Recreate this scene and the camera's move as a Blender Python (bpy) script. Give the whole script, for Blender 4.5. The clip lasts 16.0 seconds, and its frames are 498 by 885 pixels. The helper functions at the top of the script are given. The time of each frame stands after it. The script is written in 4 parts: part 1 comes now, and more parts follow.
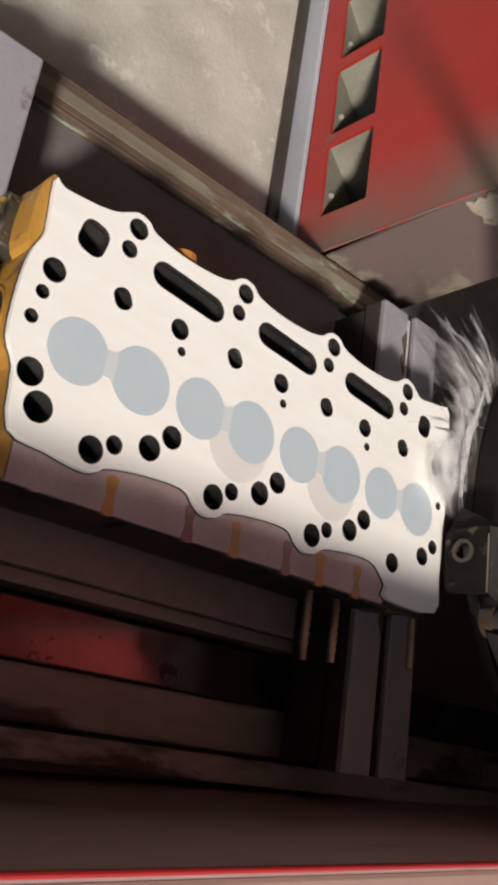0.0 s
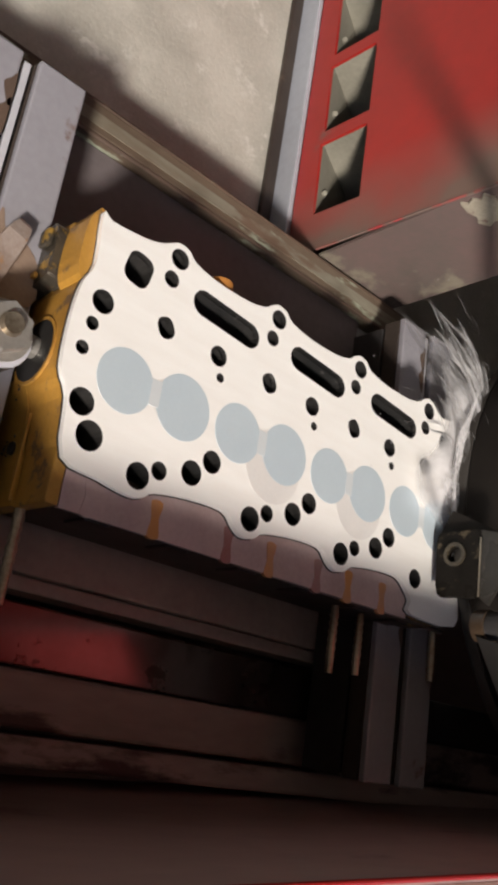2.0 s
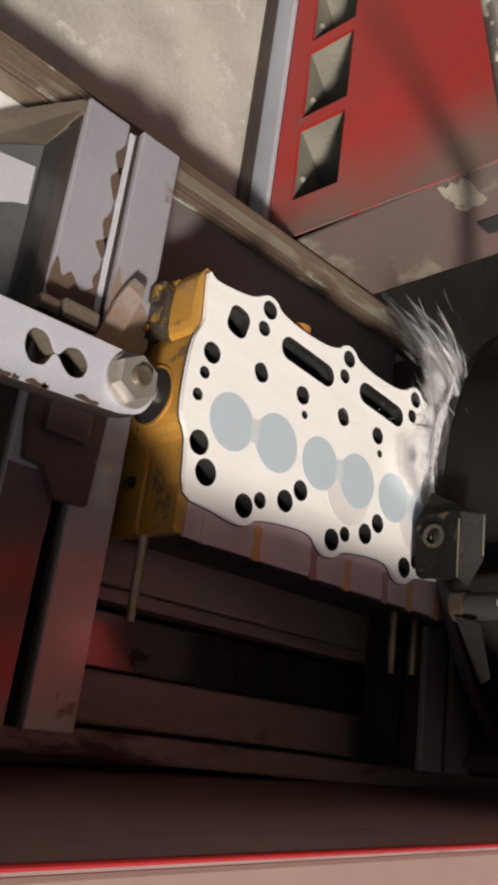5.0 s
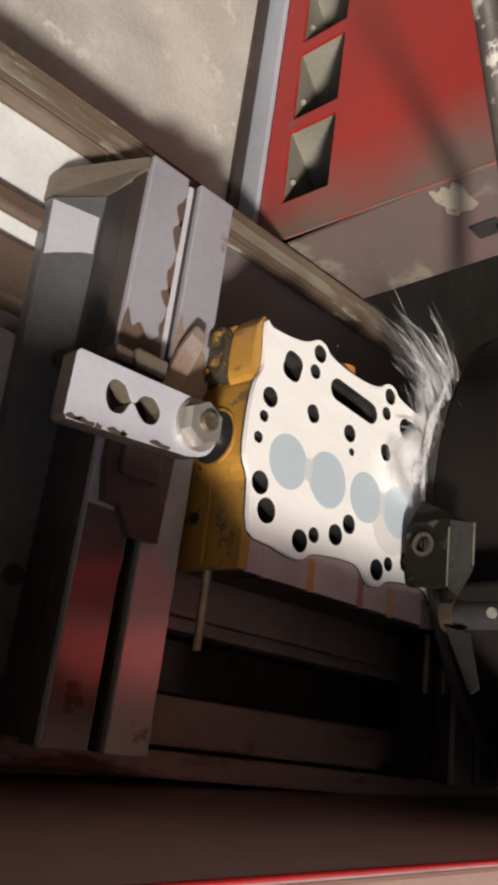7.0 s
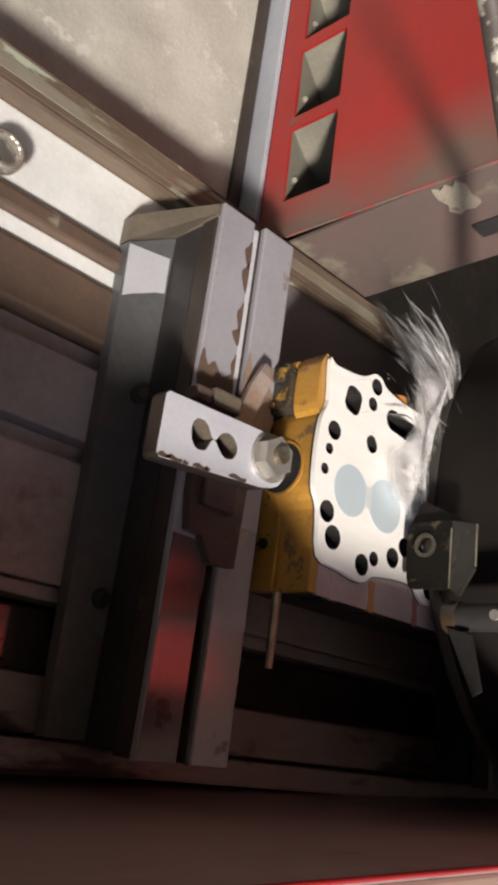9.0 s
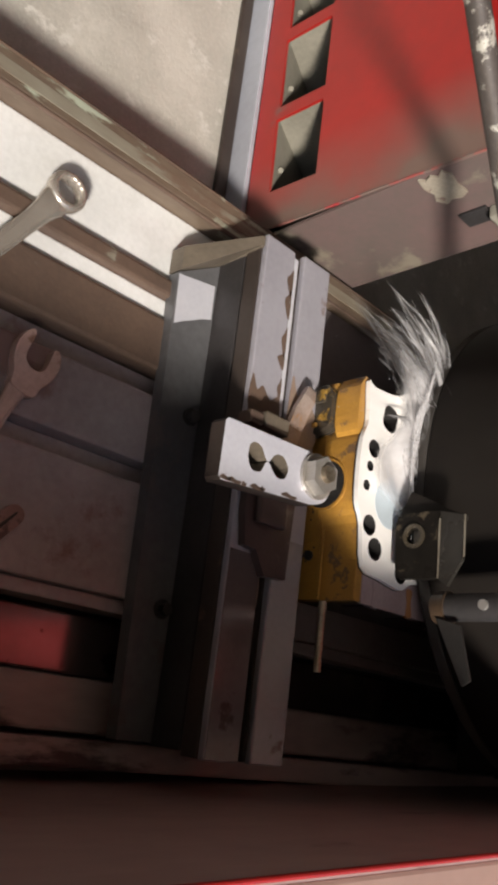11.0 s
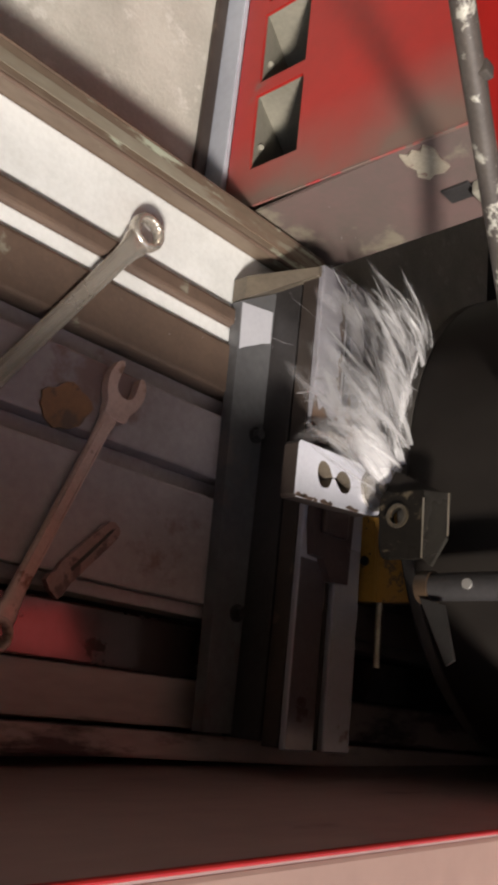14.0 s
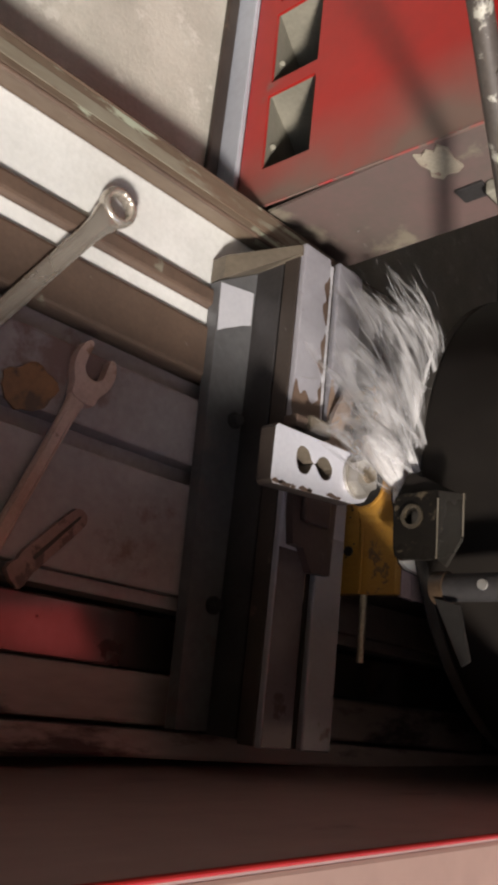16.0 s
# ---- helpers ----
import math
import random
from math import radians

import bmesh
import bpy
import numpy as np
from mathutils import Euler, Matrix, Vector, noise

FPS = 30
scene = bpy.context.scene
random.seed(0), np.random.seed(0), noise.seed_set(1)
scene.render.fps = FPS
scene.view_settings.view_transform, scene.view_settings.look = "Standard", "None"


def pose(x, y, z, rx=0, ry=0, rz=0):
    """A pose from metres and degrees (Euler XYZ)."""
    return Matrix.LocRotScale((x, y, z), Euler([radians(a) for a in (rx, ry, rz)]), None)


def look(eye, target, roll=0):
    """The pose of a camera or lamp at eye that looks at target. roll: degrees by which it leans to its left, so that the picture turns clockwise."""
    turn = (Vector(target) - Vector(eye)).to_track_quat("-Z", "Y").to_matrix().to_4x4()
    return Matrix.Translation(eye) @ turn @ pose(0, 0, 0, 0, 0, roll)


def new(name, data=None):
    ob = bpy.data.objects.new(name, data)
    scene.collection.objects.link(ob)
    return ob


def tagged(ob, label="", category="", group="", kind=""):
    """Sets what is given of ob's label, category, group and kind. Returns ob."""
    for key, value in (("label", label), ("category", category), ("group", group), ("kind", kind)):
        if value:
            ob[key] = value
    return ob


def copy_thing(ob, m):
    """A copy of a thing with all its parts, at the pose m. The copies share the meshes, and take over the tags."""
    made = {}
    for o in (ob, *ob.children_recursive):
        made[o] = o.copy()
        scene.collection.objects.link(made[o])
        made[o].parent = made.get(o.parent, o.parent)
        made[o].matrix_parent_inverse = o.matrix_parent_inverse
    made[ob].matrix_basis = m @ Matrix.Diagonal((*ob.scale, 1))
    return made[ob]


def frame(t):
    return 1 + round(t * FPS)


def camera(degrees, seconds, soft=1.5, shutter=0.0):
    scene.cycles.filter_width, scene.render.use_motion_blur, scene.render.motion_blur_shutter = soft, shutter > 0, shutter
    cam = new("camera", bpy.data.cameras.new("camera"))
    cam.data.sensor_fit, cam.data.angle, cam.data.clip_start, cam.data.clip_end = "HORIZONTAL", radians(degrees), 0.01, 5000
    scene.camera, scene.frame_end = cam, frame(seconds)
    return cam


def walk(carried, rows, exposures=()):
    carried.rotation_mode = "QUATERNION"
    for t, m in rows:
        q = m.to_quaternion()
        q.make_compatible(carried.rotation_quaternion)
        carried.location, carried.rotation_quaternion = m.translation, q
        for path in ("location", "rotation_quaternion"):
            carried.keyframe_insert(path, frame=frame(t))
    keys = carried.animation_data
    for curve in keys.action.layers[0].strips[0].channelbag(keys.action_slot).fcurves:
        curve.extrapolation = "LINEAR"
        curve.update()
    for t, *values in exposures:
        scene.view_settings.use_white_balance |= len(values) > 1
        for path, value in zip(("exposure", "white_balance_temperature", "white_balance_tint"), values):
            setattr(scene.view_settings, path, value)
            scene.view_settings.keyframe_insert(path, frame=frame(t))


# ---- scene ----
cam = camera(33.0, 16.0, soft=3.8, shutter=0.6)

# ---- camera path: held by hand, almost in one spot ----
PATH = [
    (0, -0.3515, -0.2542, 0.5184, 12.4392, -42.8880, 10.9186),
    (0.5, -0.3491, -0.2490, 0.5074, 12.3437, -43.1220, 11.1318),
    (1, -0.3464, -0.2488, 0.5058, 12.2953, -43.1341, 10.9185),
    (1.5, -0.3458, -0.2509, 0.5159, 12.0545, -43.0676, 11.0172),
    (2, -0.3494, -0.2432, 0.5122, 11.7267, -43.6566, 11.2669),
    (2.5, -0.3501, -0.2403, 0.5105, 11.5791, -44.0194, 11.2925),
    (3, -0.3491, -0.2425, 0.5090, 11.5447, -44.0292, 11.1468),
    (3.5, -0.3507, -0.2506, 0.5103, 11.3690, -44.1482, 11.1623),
    (6, -0.3501, -0.2529, 0.5123, 12.3493, -45.3683, 9.8327),
    (6.5, -0.3468, -0.2454, 0.5102, 12.3020, -45.3725, 10.2232),
    (7, -0.3417, -0.2426, 0.5088, 11.8351, -45.5294, 10.4265),
    (7.5, -0.3418, -0.2371, 0.5001, 11.3594, -45.3298, 10.9717),
    (8, -0.3420, -0.2354, 0.5001, 11.4140, -45.0909, 10.8929),
    (8.5, -0.3416, -0.2377, 0.5013, 11.4873, -45.2304, 10.4859),
    (9, -0.3391, -0.2379, 0.5039, 11.5513, -45.5527, 10.5560),
    (9.5, -0.3380, -0.2379, 0.5039, 11.6515, -45.6520, 10.2901),
    (12, -0.3326, -0.2334, 0.5027, 11.5579, -46.5131, 9.2565),
    (12.5, -0.3286, -0.2322, 0.4990, 11.6648, -46.5655, 8.8415),
    (13, -0.3270, -0.2347, 0.5021, 11.6152, -46.4597, 8.5080),
    (13.5, -0.3239, -0.2349, 0.5028, 11.5385, -46.9277, 8.5873),
    (14, -0.3241, -0.2363, 0.5003, 11.3228, -46.8809, 8.6342),
    (14.5, -0.3239, -0.2296, 0.4950, 10.9997, -47.0412, 8.4221),
    (15, -0.3269, -0.2371, 0.4981, 11.1387, -46.7913, 8.4295),
    (15.5, -0.3283, -0.2368, 0.4961, 11.1121, -46.5190, 8.5348),
    (16, -0.3297, -0.2356, 0.4943, 11.2444, -46.4705, 8.6539),
]
walk(cam, [(t, pose(x, y, z, a, b, c)) for t, x, y, z, a, b, c in PATH],
     exposures=[(0.0, 0.06), (6.0, 0.05), (8.5, 0.28), (13.0, 0.30), (15.5, 0.22), (16.0, 0.22)])

# travel of the table along x, seconds and metres
TRAVEL = [(0, -0.0055), (0.5, -0.0172), (1, 0.0027), (1.5, 0.0263), (2, 0.0473), (2.5, 0.0679), (3, 0.0908), (3.5, 0.1151), (6, 0.2265), (6.5, 0.2498), (7, 0.2726), (7.5, 0.2955), (8, 0.3186), (8.5, 0.3405), (9, 0.3644), (9.5, 0.3871), (12, 0.4962), (12.5, 0.5187), (13, 0.5377), (13.5, 0.5601), (14, 0.5820), (14.3, 0.5897), (14.5, 0.5890), (15, 0.5673), (15.5, 0.5457), (16, 0.5260)]

# ---- world and sun ----
SUN_WAY = Vector((0.70, 1.27, -1.0)).normalized()
world = bpy.data.worlds.new("sky")
scene.world = world
world.use_nodes = True
wn = world.node_tree
sky = wn.nodes.new("ShaderNodeTexSky")
sky.sky_type, sky.sun_disc = "NISHITA", False
sky.sun_elevation = math.asin(-SUN_WAY.z)
sky.sun_rotation = math.atan2(-SUN_WAY.x, -SUN_WAY.y)
wn.links.new(sky.outputs[0], wn.nodes["Background"].inputs[0])
wn.nodes["Background"].inputs[1].default_value = 0.14
sun = new("sun", bpy.data.lights.new("sun", "SUN"))
sun.data.energy, sun.data.angle, sun.data.color = 5.0, radians(6.0), (1.0, 0.915, 0.825)
sun.matrix_world = look((-2, -3, 3), Vector((-2, -3, 3)) + SUN_WAY)


# ---- materials ----
def material(name, base, second=None, rough=0.5, metal=0.0, scale=60.0, bump=0.15, spots=None, spot_at=0.62, spot_scale=14.0, coat=0.0, stretch=(1, 1, 1)):
    """Base colour varied at two scales, with spots of a third colour (rust, bare metal, dirt) and fine relief."""
    m = bpy.data.materials.new(name)
    m.use_nodes = True
    nt = m.node_tree
    bs = nt.nodes["Principled BSDF"]
    co = nt.nodes.new("ShaderNodeTexCoord")
    mp = nt.nodes.new("ShaderNodeMapping")
    mp.inputs["Scale"].default_value = stretch
    nt.links.new(co.outputs["Object"], mp.inputs[0])
    fine, broad = nt.nodes.new("ShaderNodeTexNoise"), nt.nodes.new("ShaderNodeTexNoise")
    fine.inputs["Scale"].default_value, fine.inputs["Detail"].default_value = scale * 5, 6
    broad.inputs["Scale"].default_value, broad.inputs["Detail"].default_value = scale / 4, 5
    for n in (fine, broad):
        nt.links.new(mp.outputs[0], n.inputs["Vector"])
    mix = nt.nodes.new("ShaderNodeMix")
    mix.data_type = "RGBA"
    second = second or tuple(c * 0.7 for c in base)
    mix.inputs[6].default_value, mix.inputs[7].default_value = (*base, 1), (*second, 1)
    add = nt.nodes.new("ShaderNodeMath")
    add.operation = "MULTIPLY_ADD"
    add.inputs[1].default_value = 0.35
    nt.links.new(fine.outputs["Fac"], add.inputs[0])
    nt.links.new(broad.outputs["Fac"], add.inputs[2])
    ramp = nt.nodes.new("ShaderNodeValToRGB")
    ramp.color_ramp.elements[0].position, ramp.color_ramp.elements[1].position = 0.5, 0.85
    nt.links.new(add.outputs[0], ramp.inputs[0])
    nt.links.new(ramp.outputs[0], mix.inputs[0])
    colour = mix.outputs[2]
    if spots:
        sn = nt.nodes.new("ShaderNodeTexNoise")
        sn.inputs["Scale"].default_value, sn.inputs["Detail"].default_value, sn.inputs["Roughness"].default_value = spot_scale, 8, 0.65
        nt.links.new(mp.outputs[0], sn.inputs["Vector"])
        sr = nt.nodes.new("ShaderNodeValToRGB")
        sr.color_ramp.elements[0].position, sr.color_ramp.elements[1].position = spot_at - 0.03, spot_at + 0.03
        nt.links.new(sn.outputs["Fac"], sr.inputs[0])
        mix2 = nt.nodes.new("ShaderNodeMix")
        mix2.data_type = "RGBA"
        nt.links.new(sr.outputs[0], mix2.inputs[0])
        nt.links.new(colour, mix2.inputs[6])
        mix2.inputs[7].default_value = (*spots, 1)
        colour = mix2.outputs[2]
    nt.links.new(colour, bs.inputs["Base Color"])
    rr = nt.nodes.new("ShaderNodeMapRange")
    rr.inputs["To Min"].default_value, rr.inputs["To Max"].default_value = max(rough - 0.14, 0.03), min(rough + 0.14, 1)
    nt.links.new(broad.outputs["Fac"], rr.inputs[0])
    nt.links.new(rr.outputs[0], bs.inputs["Roughness"])
    bs.inputs["Metallic"].default_value = metal
    bs.inputs["Coat Weight"].default_value, bs.inputs["Coat Roughness"].default_value = coat, 0.12
    if bump:
        b = nt.nodes.new("ShaderNodeBump")
        b.inputs["Strength"].default_value, b.inputs["Distance"].default_value = bump, 0.002
        nt.links.new(add.outputs[0], b.inputs["Height"])
        nt.links.new(b.outputs[0], bs.inputs["Normal"])
    return m


GROUND_FACE = material("ground_face", (0.92, 0.905, 0.87), (0.875, 0.85, 0.81), 0.42, 0.1, 50, 0.03, stretch=(1, 6, 1))
VALVE = material("valve_steel", (0.62, 0.71, 0.765), (0.575, 0.665, 0.725), 0.5, 0.3, 60, 0.03)
SEAT = material("seat_steel", (0.76, 0.80, 0.82), (0.72, 0.76, 0.78), 0.4, 0.3, 60, 0.03)
CHAMBER = material("chamber_stain", (0.86, 0.835, 0.80), (0.79, 0.765, 0.74), 0.5, 0.25, 60, 0.03)
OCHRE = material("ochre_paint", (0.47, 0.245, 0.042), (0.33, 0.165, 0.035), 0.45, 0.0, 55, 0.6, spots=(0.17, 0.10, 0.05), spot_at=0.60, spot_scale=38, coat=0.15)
CAST = material("bare_casting", (0.56, 0.43, 0.41), (0.43, 0.32, 0.30), 0.55, 0.2, 50, 0.25)
RUST_RUN = material("rust_run", (0.55, 0.24, 0.07), (0.45, 0.24, 0.15), 0.65, 0, 60, 0.2)
RED_RUN = material("red_run", (0.33, 0.13, 0.115), (0.33, 0.20, 0.18), 0.6, 0, 60, 0.2)
# near-black puts the unlit depth of the bores into their colour
BORE = material("bore_dark", (0.045, 0.042, 0.04), (0.02, 0.02, 0.02), 0.45, 0.3, 60, 0.2, spots=(0.14, 0.13, 0.12), spot_at=0.66, spot_scale=50)
FLANK = material("dark_flank", (0.062, 0.048, 0.040), (0.04, 0.03, 0.026), 0.5, 0.2, 40, 0.3, spots=(0.11, 0.08, 0.06), spot_at=0.64, spot_scale=25)
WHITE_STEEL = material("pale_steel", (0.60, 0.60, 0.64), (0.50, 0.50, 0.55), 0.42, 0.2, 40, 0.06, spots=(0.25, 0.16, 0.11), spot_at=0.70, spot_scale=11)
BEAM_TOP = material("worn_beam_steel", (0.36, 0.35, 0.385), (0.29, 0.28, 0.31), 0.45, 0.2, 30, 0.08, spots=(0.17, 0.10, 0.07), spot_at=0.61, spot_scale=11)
# dark tone stands for the shaded length of the beam's foot
BEAM_FOOT = material("shaded_foot_steel", (0.15, 0.15, 0.155), (0.08, 0.08, 0.083), 0.36, 0.3, 20, 0.12, spots=(0.12, 0.10, 0.095), spot_at=0.62, spot_scale=12)
BROWN_STEEL = material("rusty_brown_steel", (0.135, 0.09, 0.066), (0.085, 0.058, 0.045), 0.55, 0.15, 40, 0.35, spots=(0.24, 0.22, 0.17), spot_at=0.66, spot_scale=25)
LIP = material("green_brown_lip", (0.165, 0.125, 0.09), (0.10, 0.07, 0.05), 0.5, 0.1, 30, 0.3, spots=(0.36, 0.39, 0.30), spot_at=0.60, spot_scale=26, stretch=(0.35, 1, 1))
GUTTER = material("wet_white_gutter", (0.78, 0.785, 0.77), (0.62, 0.625, 0.61), 0.22, 0.05, 40, 0.22, spots=(0.42, 0.32, 0.25), spot_at=0.72, spot_scale=9, coat=0.4)
TABLE = material("dark_table_iron", (0.44, 0.395, 0.40), (0.31, 0.265, 0.268), 0.5, 0.3, 26, 0.12, spots=(0.24, 0.165, 0.155), spot_at=0.60, spot_scale=6)
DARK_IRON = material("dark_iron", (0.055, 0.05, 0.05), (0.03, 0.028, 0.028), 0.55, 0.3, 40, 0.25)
BED = material("bed_brown", (0.42, 0.295, 0.28), (0.29, 0.20, 0.19), 0.5, 0.0, 9, 0.3, spots=(0.18, 0.11, 0.10), spot_at=0.6, spot_scale=5, stretch=(0.4, 1, 1))
RED = material("red_paint", (0.36, 0.013, 0.010), (0.28, 0.013, 0.011), 0.42, 0, 14, 0.08, spots=(0.17, 0.07, 0.06), spot_at=0.70, spot_scale=5, coat=0.25)
SHIELD_RED = material("shield_red", (0.52, 0.012, 0.012), (0.42, 0.012, 0.012), 0.7, 0, 14, 0.05)
RED_DUSTY = material("dusty_red", (0.125, 0.080, 0.074), (0.09, 0.074, 0.064), 0.75, 0, 26, 0.3, spots=(0.17, 0.145, 0.11), spot_at=0.60, spot_scale=7)
GREY_SKIRT = material("grey_skirt", (0.40, 0.42, 0.47), (0.32, 0.33, 0.37), 0.5, 0, 20, 0.2)
CONCRETE = material("concrete", (0.49, 0.47, 0.42), (0.35, 0.335, 0.295), 0.38, 0, 40, 1.0, spots=(0.53, 0.515, 0.47), spot_at=0.61, spot_scale=24)
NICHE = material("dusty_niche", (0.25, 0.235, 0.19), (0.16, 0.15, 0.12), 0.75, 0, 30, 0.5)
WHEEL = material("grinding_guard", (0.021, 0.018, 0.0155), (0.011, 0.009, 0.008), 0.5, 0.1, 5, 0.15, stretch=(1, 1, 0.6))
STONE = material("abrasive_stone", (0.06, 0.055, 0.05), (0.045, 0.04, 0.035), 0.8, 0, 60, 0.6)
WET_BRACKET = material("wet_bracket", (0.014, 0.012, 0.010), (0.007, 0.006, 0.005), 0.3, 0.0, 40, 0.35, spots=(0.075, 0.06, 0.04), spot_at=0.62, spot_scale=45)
CHROME = material("wrench_chrome", (0.66, 0.61, 0.54), (0.50, 0.45, 0.39), 0.24, 0.75, 50, 0.12)
WRENCH_RUST = material("rusty_wrench", (0.74, 0.54, 0.48), (0.52, 0.35, 0.29), 0.36, 0.3, 50, 0.3, spots=(0.30, 0.17, 0.12), spot_at=0.60, spot_scale=30)
NUT = material("bright_nut", (0.60, 0.58, 0.54), (0.45, 0.42, 0.38), 0.33, 0.7, 60, 0.15)
STUD = material("stud_steel", (0.50, 0.45, 0.36), (0.20, 0.15, 0.1), 0.35, 0.8, 60, 0.3)
PINK = material("dusty_pink_guard", (0.38, 0.25, 0.205), (0.30, 0.195, 0.165), 0.6, 0, 10, 0.15)
SHED = material("unseen_shed_wall", (0.50, 0.45, 0.42), (0.40, 0.36, 0.33), 0.85, 0, 4, 0.3)


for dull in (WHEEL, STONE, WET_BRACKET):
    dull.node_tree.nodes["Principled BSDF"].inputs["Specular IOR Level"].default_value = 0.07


def spray_material(name, cover, along=3.0, across=20.0, low=0.42, high=0.66, strength=0.9):
    """A sheet of flying water: white threads along its flow, clear gaps between, thinning out to its edges."""
    m = bpy.data.materials.new(name)
    m.use_nodes = True
    nt = m.node_tree
    bs = nt.nodes["Principled BSDF"]
    bs.inputs["Base Color"].default_value = (0.80, 0.79, 0.80, 1)
    bs.inputs["Roughness"].default_value = 0.3
    tl = nt.nodes.new("ShaderNodeBsdfTranslucent")
    tl.inputs[0].default_value = (0.85, 0.84, 0.85, 1)
    both = nt.nodes.new("ShaderNodeMixShader")
    both.inputs[0].default_value = 0.5
    nt.links.new(bs.outputs[0], both.inputs[1])
    nt.links.new(tl.outputs[0], both.inputs[2])
    tr, mx = nt.nodes.new("ShaderNodeBsdfTransparent"), nt.nodes.new("ShaderNodeMixShader")
    co, mp = nt.nodes.new("ShaderNodeTexCoord"), nt.nodes.new("ShaderNodeMapping")
    mp.inputs["Scale"].default_value = (across, along, 1)
    nt.links.new(co.outputs["UV"], mp.inputs[0])
    no, big = nt.nodes.new("ShaderNodeTexNoise"), nt.nodes.new("ShaderNodeTexNoise")
    no.noise_dimensions = big.noise_dimensions = "4D"
    info, seed = nt.nodes.new("ShaderNodeObjectInfo"), nt.nodes.new("ShaderNodeMath")
    seed.operation = "MULTIPLY"
    seed.inputs[1].default_value = 40.0
    nt.links.new(info.outputs["Random"], seed.inputs[0])
    nt.links.new(seed.outputs[0], no.inputs["W"])
    nt.links.new(seed.outputs[0], big.inputs["W"])
    no.inputs["Scale"].default_value, no.inputs["Detail"].default_value, no.inputs["Distortion"].default_value = 1.0, 4, 0.6
    big.inputs["Scale"].default_value, big.inputs["Detail"].default_value, big.inputs["Distortion"].default_value = 0.38, 3, 1.0
    nt.links.new(mp.outputs[0], no.inputs["Vector"])
    nt.links.new(mp.outputs[0], big.inputs["Vector"])
    av = nt.nodes.new("ShaderNodeMath")
    av.operation = "MULTIPLY_ADD"
    av.inputs[1].default_value = 0.42
    half = nt.nodes.new("ShaderNodeMath")
    half.operation = "MULTIPLY"
    half.inputs[1].default_value = 0.58
    nt.links.new(big.outputs["Fac"], half.inputs[0])
    nt.links.new(no.outputs["Fac"], av.inputs[0])
    nt.links.new(half.outputs[0], av.inputs[2])
    # density from the sheet's own coordinates: full at the root, none at the tip and the two sides
    sep = nt.nodes.new("ShaderNodeSeparateXYZ")
    nt.links.new(co.outputs["UV"], sep.inputs[0])

    def node(kind, a, b=None, clamp=False):
        n = nt.nodes.new("ShaderNodeMath")
        n.operation, n.use_clamp = kind, clamp
        for k, v in enumerate((a, b)):
            if v is None:
                continue
            if isinstance(v, (int, float)):
                n.inputs[k].default_value = v
            else:
                nt.links.new(v, n.inputs[k])
        return n.outputs[0]
    u, v = sep.outputs["X"], sep.outputs["Y"]
    sides = node("MULTIPLY", node("MULTIPLY", u, 6.0, True), node("MULTIPLY", node("SUBTRACT", 1.0, u), 6.0, True))
    dens = node("MULTIPLY", sides, node("MULTIPLY", node("MULTIPLY", node("SUBTRACT", 1.0, v, True), 2.2, True), strength))
    lift = nt.nodes.new("ShaderNodeMath")
    lift.operation = "MULTIPLY_ADD"
    lift.inputs[1].default_value = 0.30
    nt.links.new(dens, lift.inputs[0])
    nt.links.new(av.outputs[0], lift.inputs[2])
    mr = nt.nodes.new("ShaderNodeMapRange")
    mr.inputs["From Min"].default_value, mr.inputs["From Max"].default_value = low + 0.15, high + 0.15
    mr.inputs["To Max"].default_value = cover
    nt.links.new(lift.outputs[0], mr.inputs[0])
    edge = nt.nodes.new("ShaderNodeMath")
    edge.operation, edge.use_clamp = "MULTIPLY", True
    edge.inputs[1].default_value = 3.0
    nt.links.new(dens, edge.inputs[0])
    mul = nt.nodes.new("ShaderNodeMath")
    mul.operation = "MULTIPLY"
    nt.links.new(mr.outputs[0], mul.inputs[0])
    nt.links.new(edge.outputs[0], mul.inputs[1])
    nt.links.new(mul.outputs[0], mx.inputs[0])
    nt.links.new(tr.outputs[0], mx.inputs[1])
    nt.links.new(both.outputs[0], mx.inputs[2])
    nt.links.new(mx.outputs[0], nt.nodes["Material Output"].inputs[0])
    return m


def foam(name, shade):
    """White aerated water, lit from both sides."""
    m = bpy.data.materials.new(name)
    m.use_nodes = True
    nt = m.node_tree
    bs, tl, mx = nt.nodes["Principled BSDF"], nt.nodes.new("ShaderNodeBsdfTranslucent"), nt.nodes.new("ShaderNodeMixShader")
    bs.inputs["Base Color"].default_value, bs.inputs["Roughness"].default_value = (shade, shade * 0.985, shade, 1), 0.3
    tl.inputs[0].default_value = (shade, shade * 0.985, shade, 1)
    mx.inputs[0].default_value = 0.55
    nt.links.new(bs.outputs[0], mx.inputs[1])
    nt.links.new(tl.outputs[0], mx.inputs[2])
    nt.links.new(mx.outputs[0], nt.nodes["Material Output"].inputs[0])
    return m


MIST = foam("thin_spray", 0.42)
SHEET = spray_material("water_sheet", 0.66, 4.0, 24.0, 0.585, 0.72, 0.95)
VEIL = spray_material("water_veil", 0.42, 4.5, 20.0, 0.56, 0.76, 0.95)
RIM_FILM = spray_material("rim_film", 1.0, 1.6, 10.0, 0.28, 0.52, 1.1)
FILM = spray_material("water_film", 1.0, 2.6, 7.0, 0.34, 0.64, 1.0)
CLOUD = spray_material("water_cloud", 0.43, 5.5, 13.0, 0.52, 0.72, 1.0)


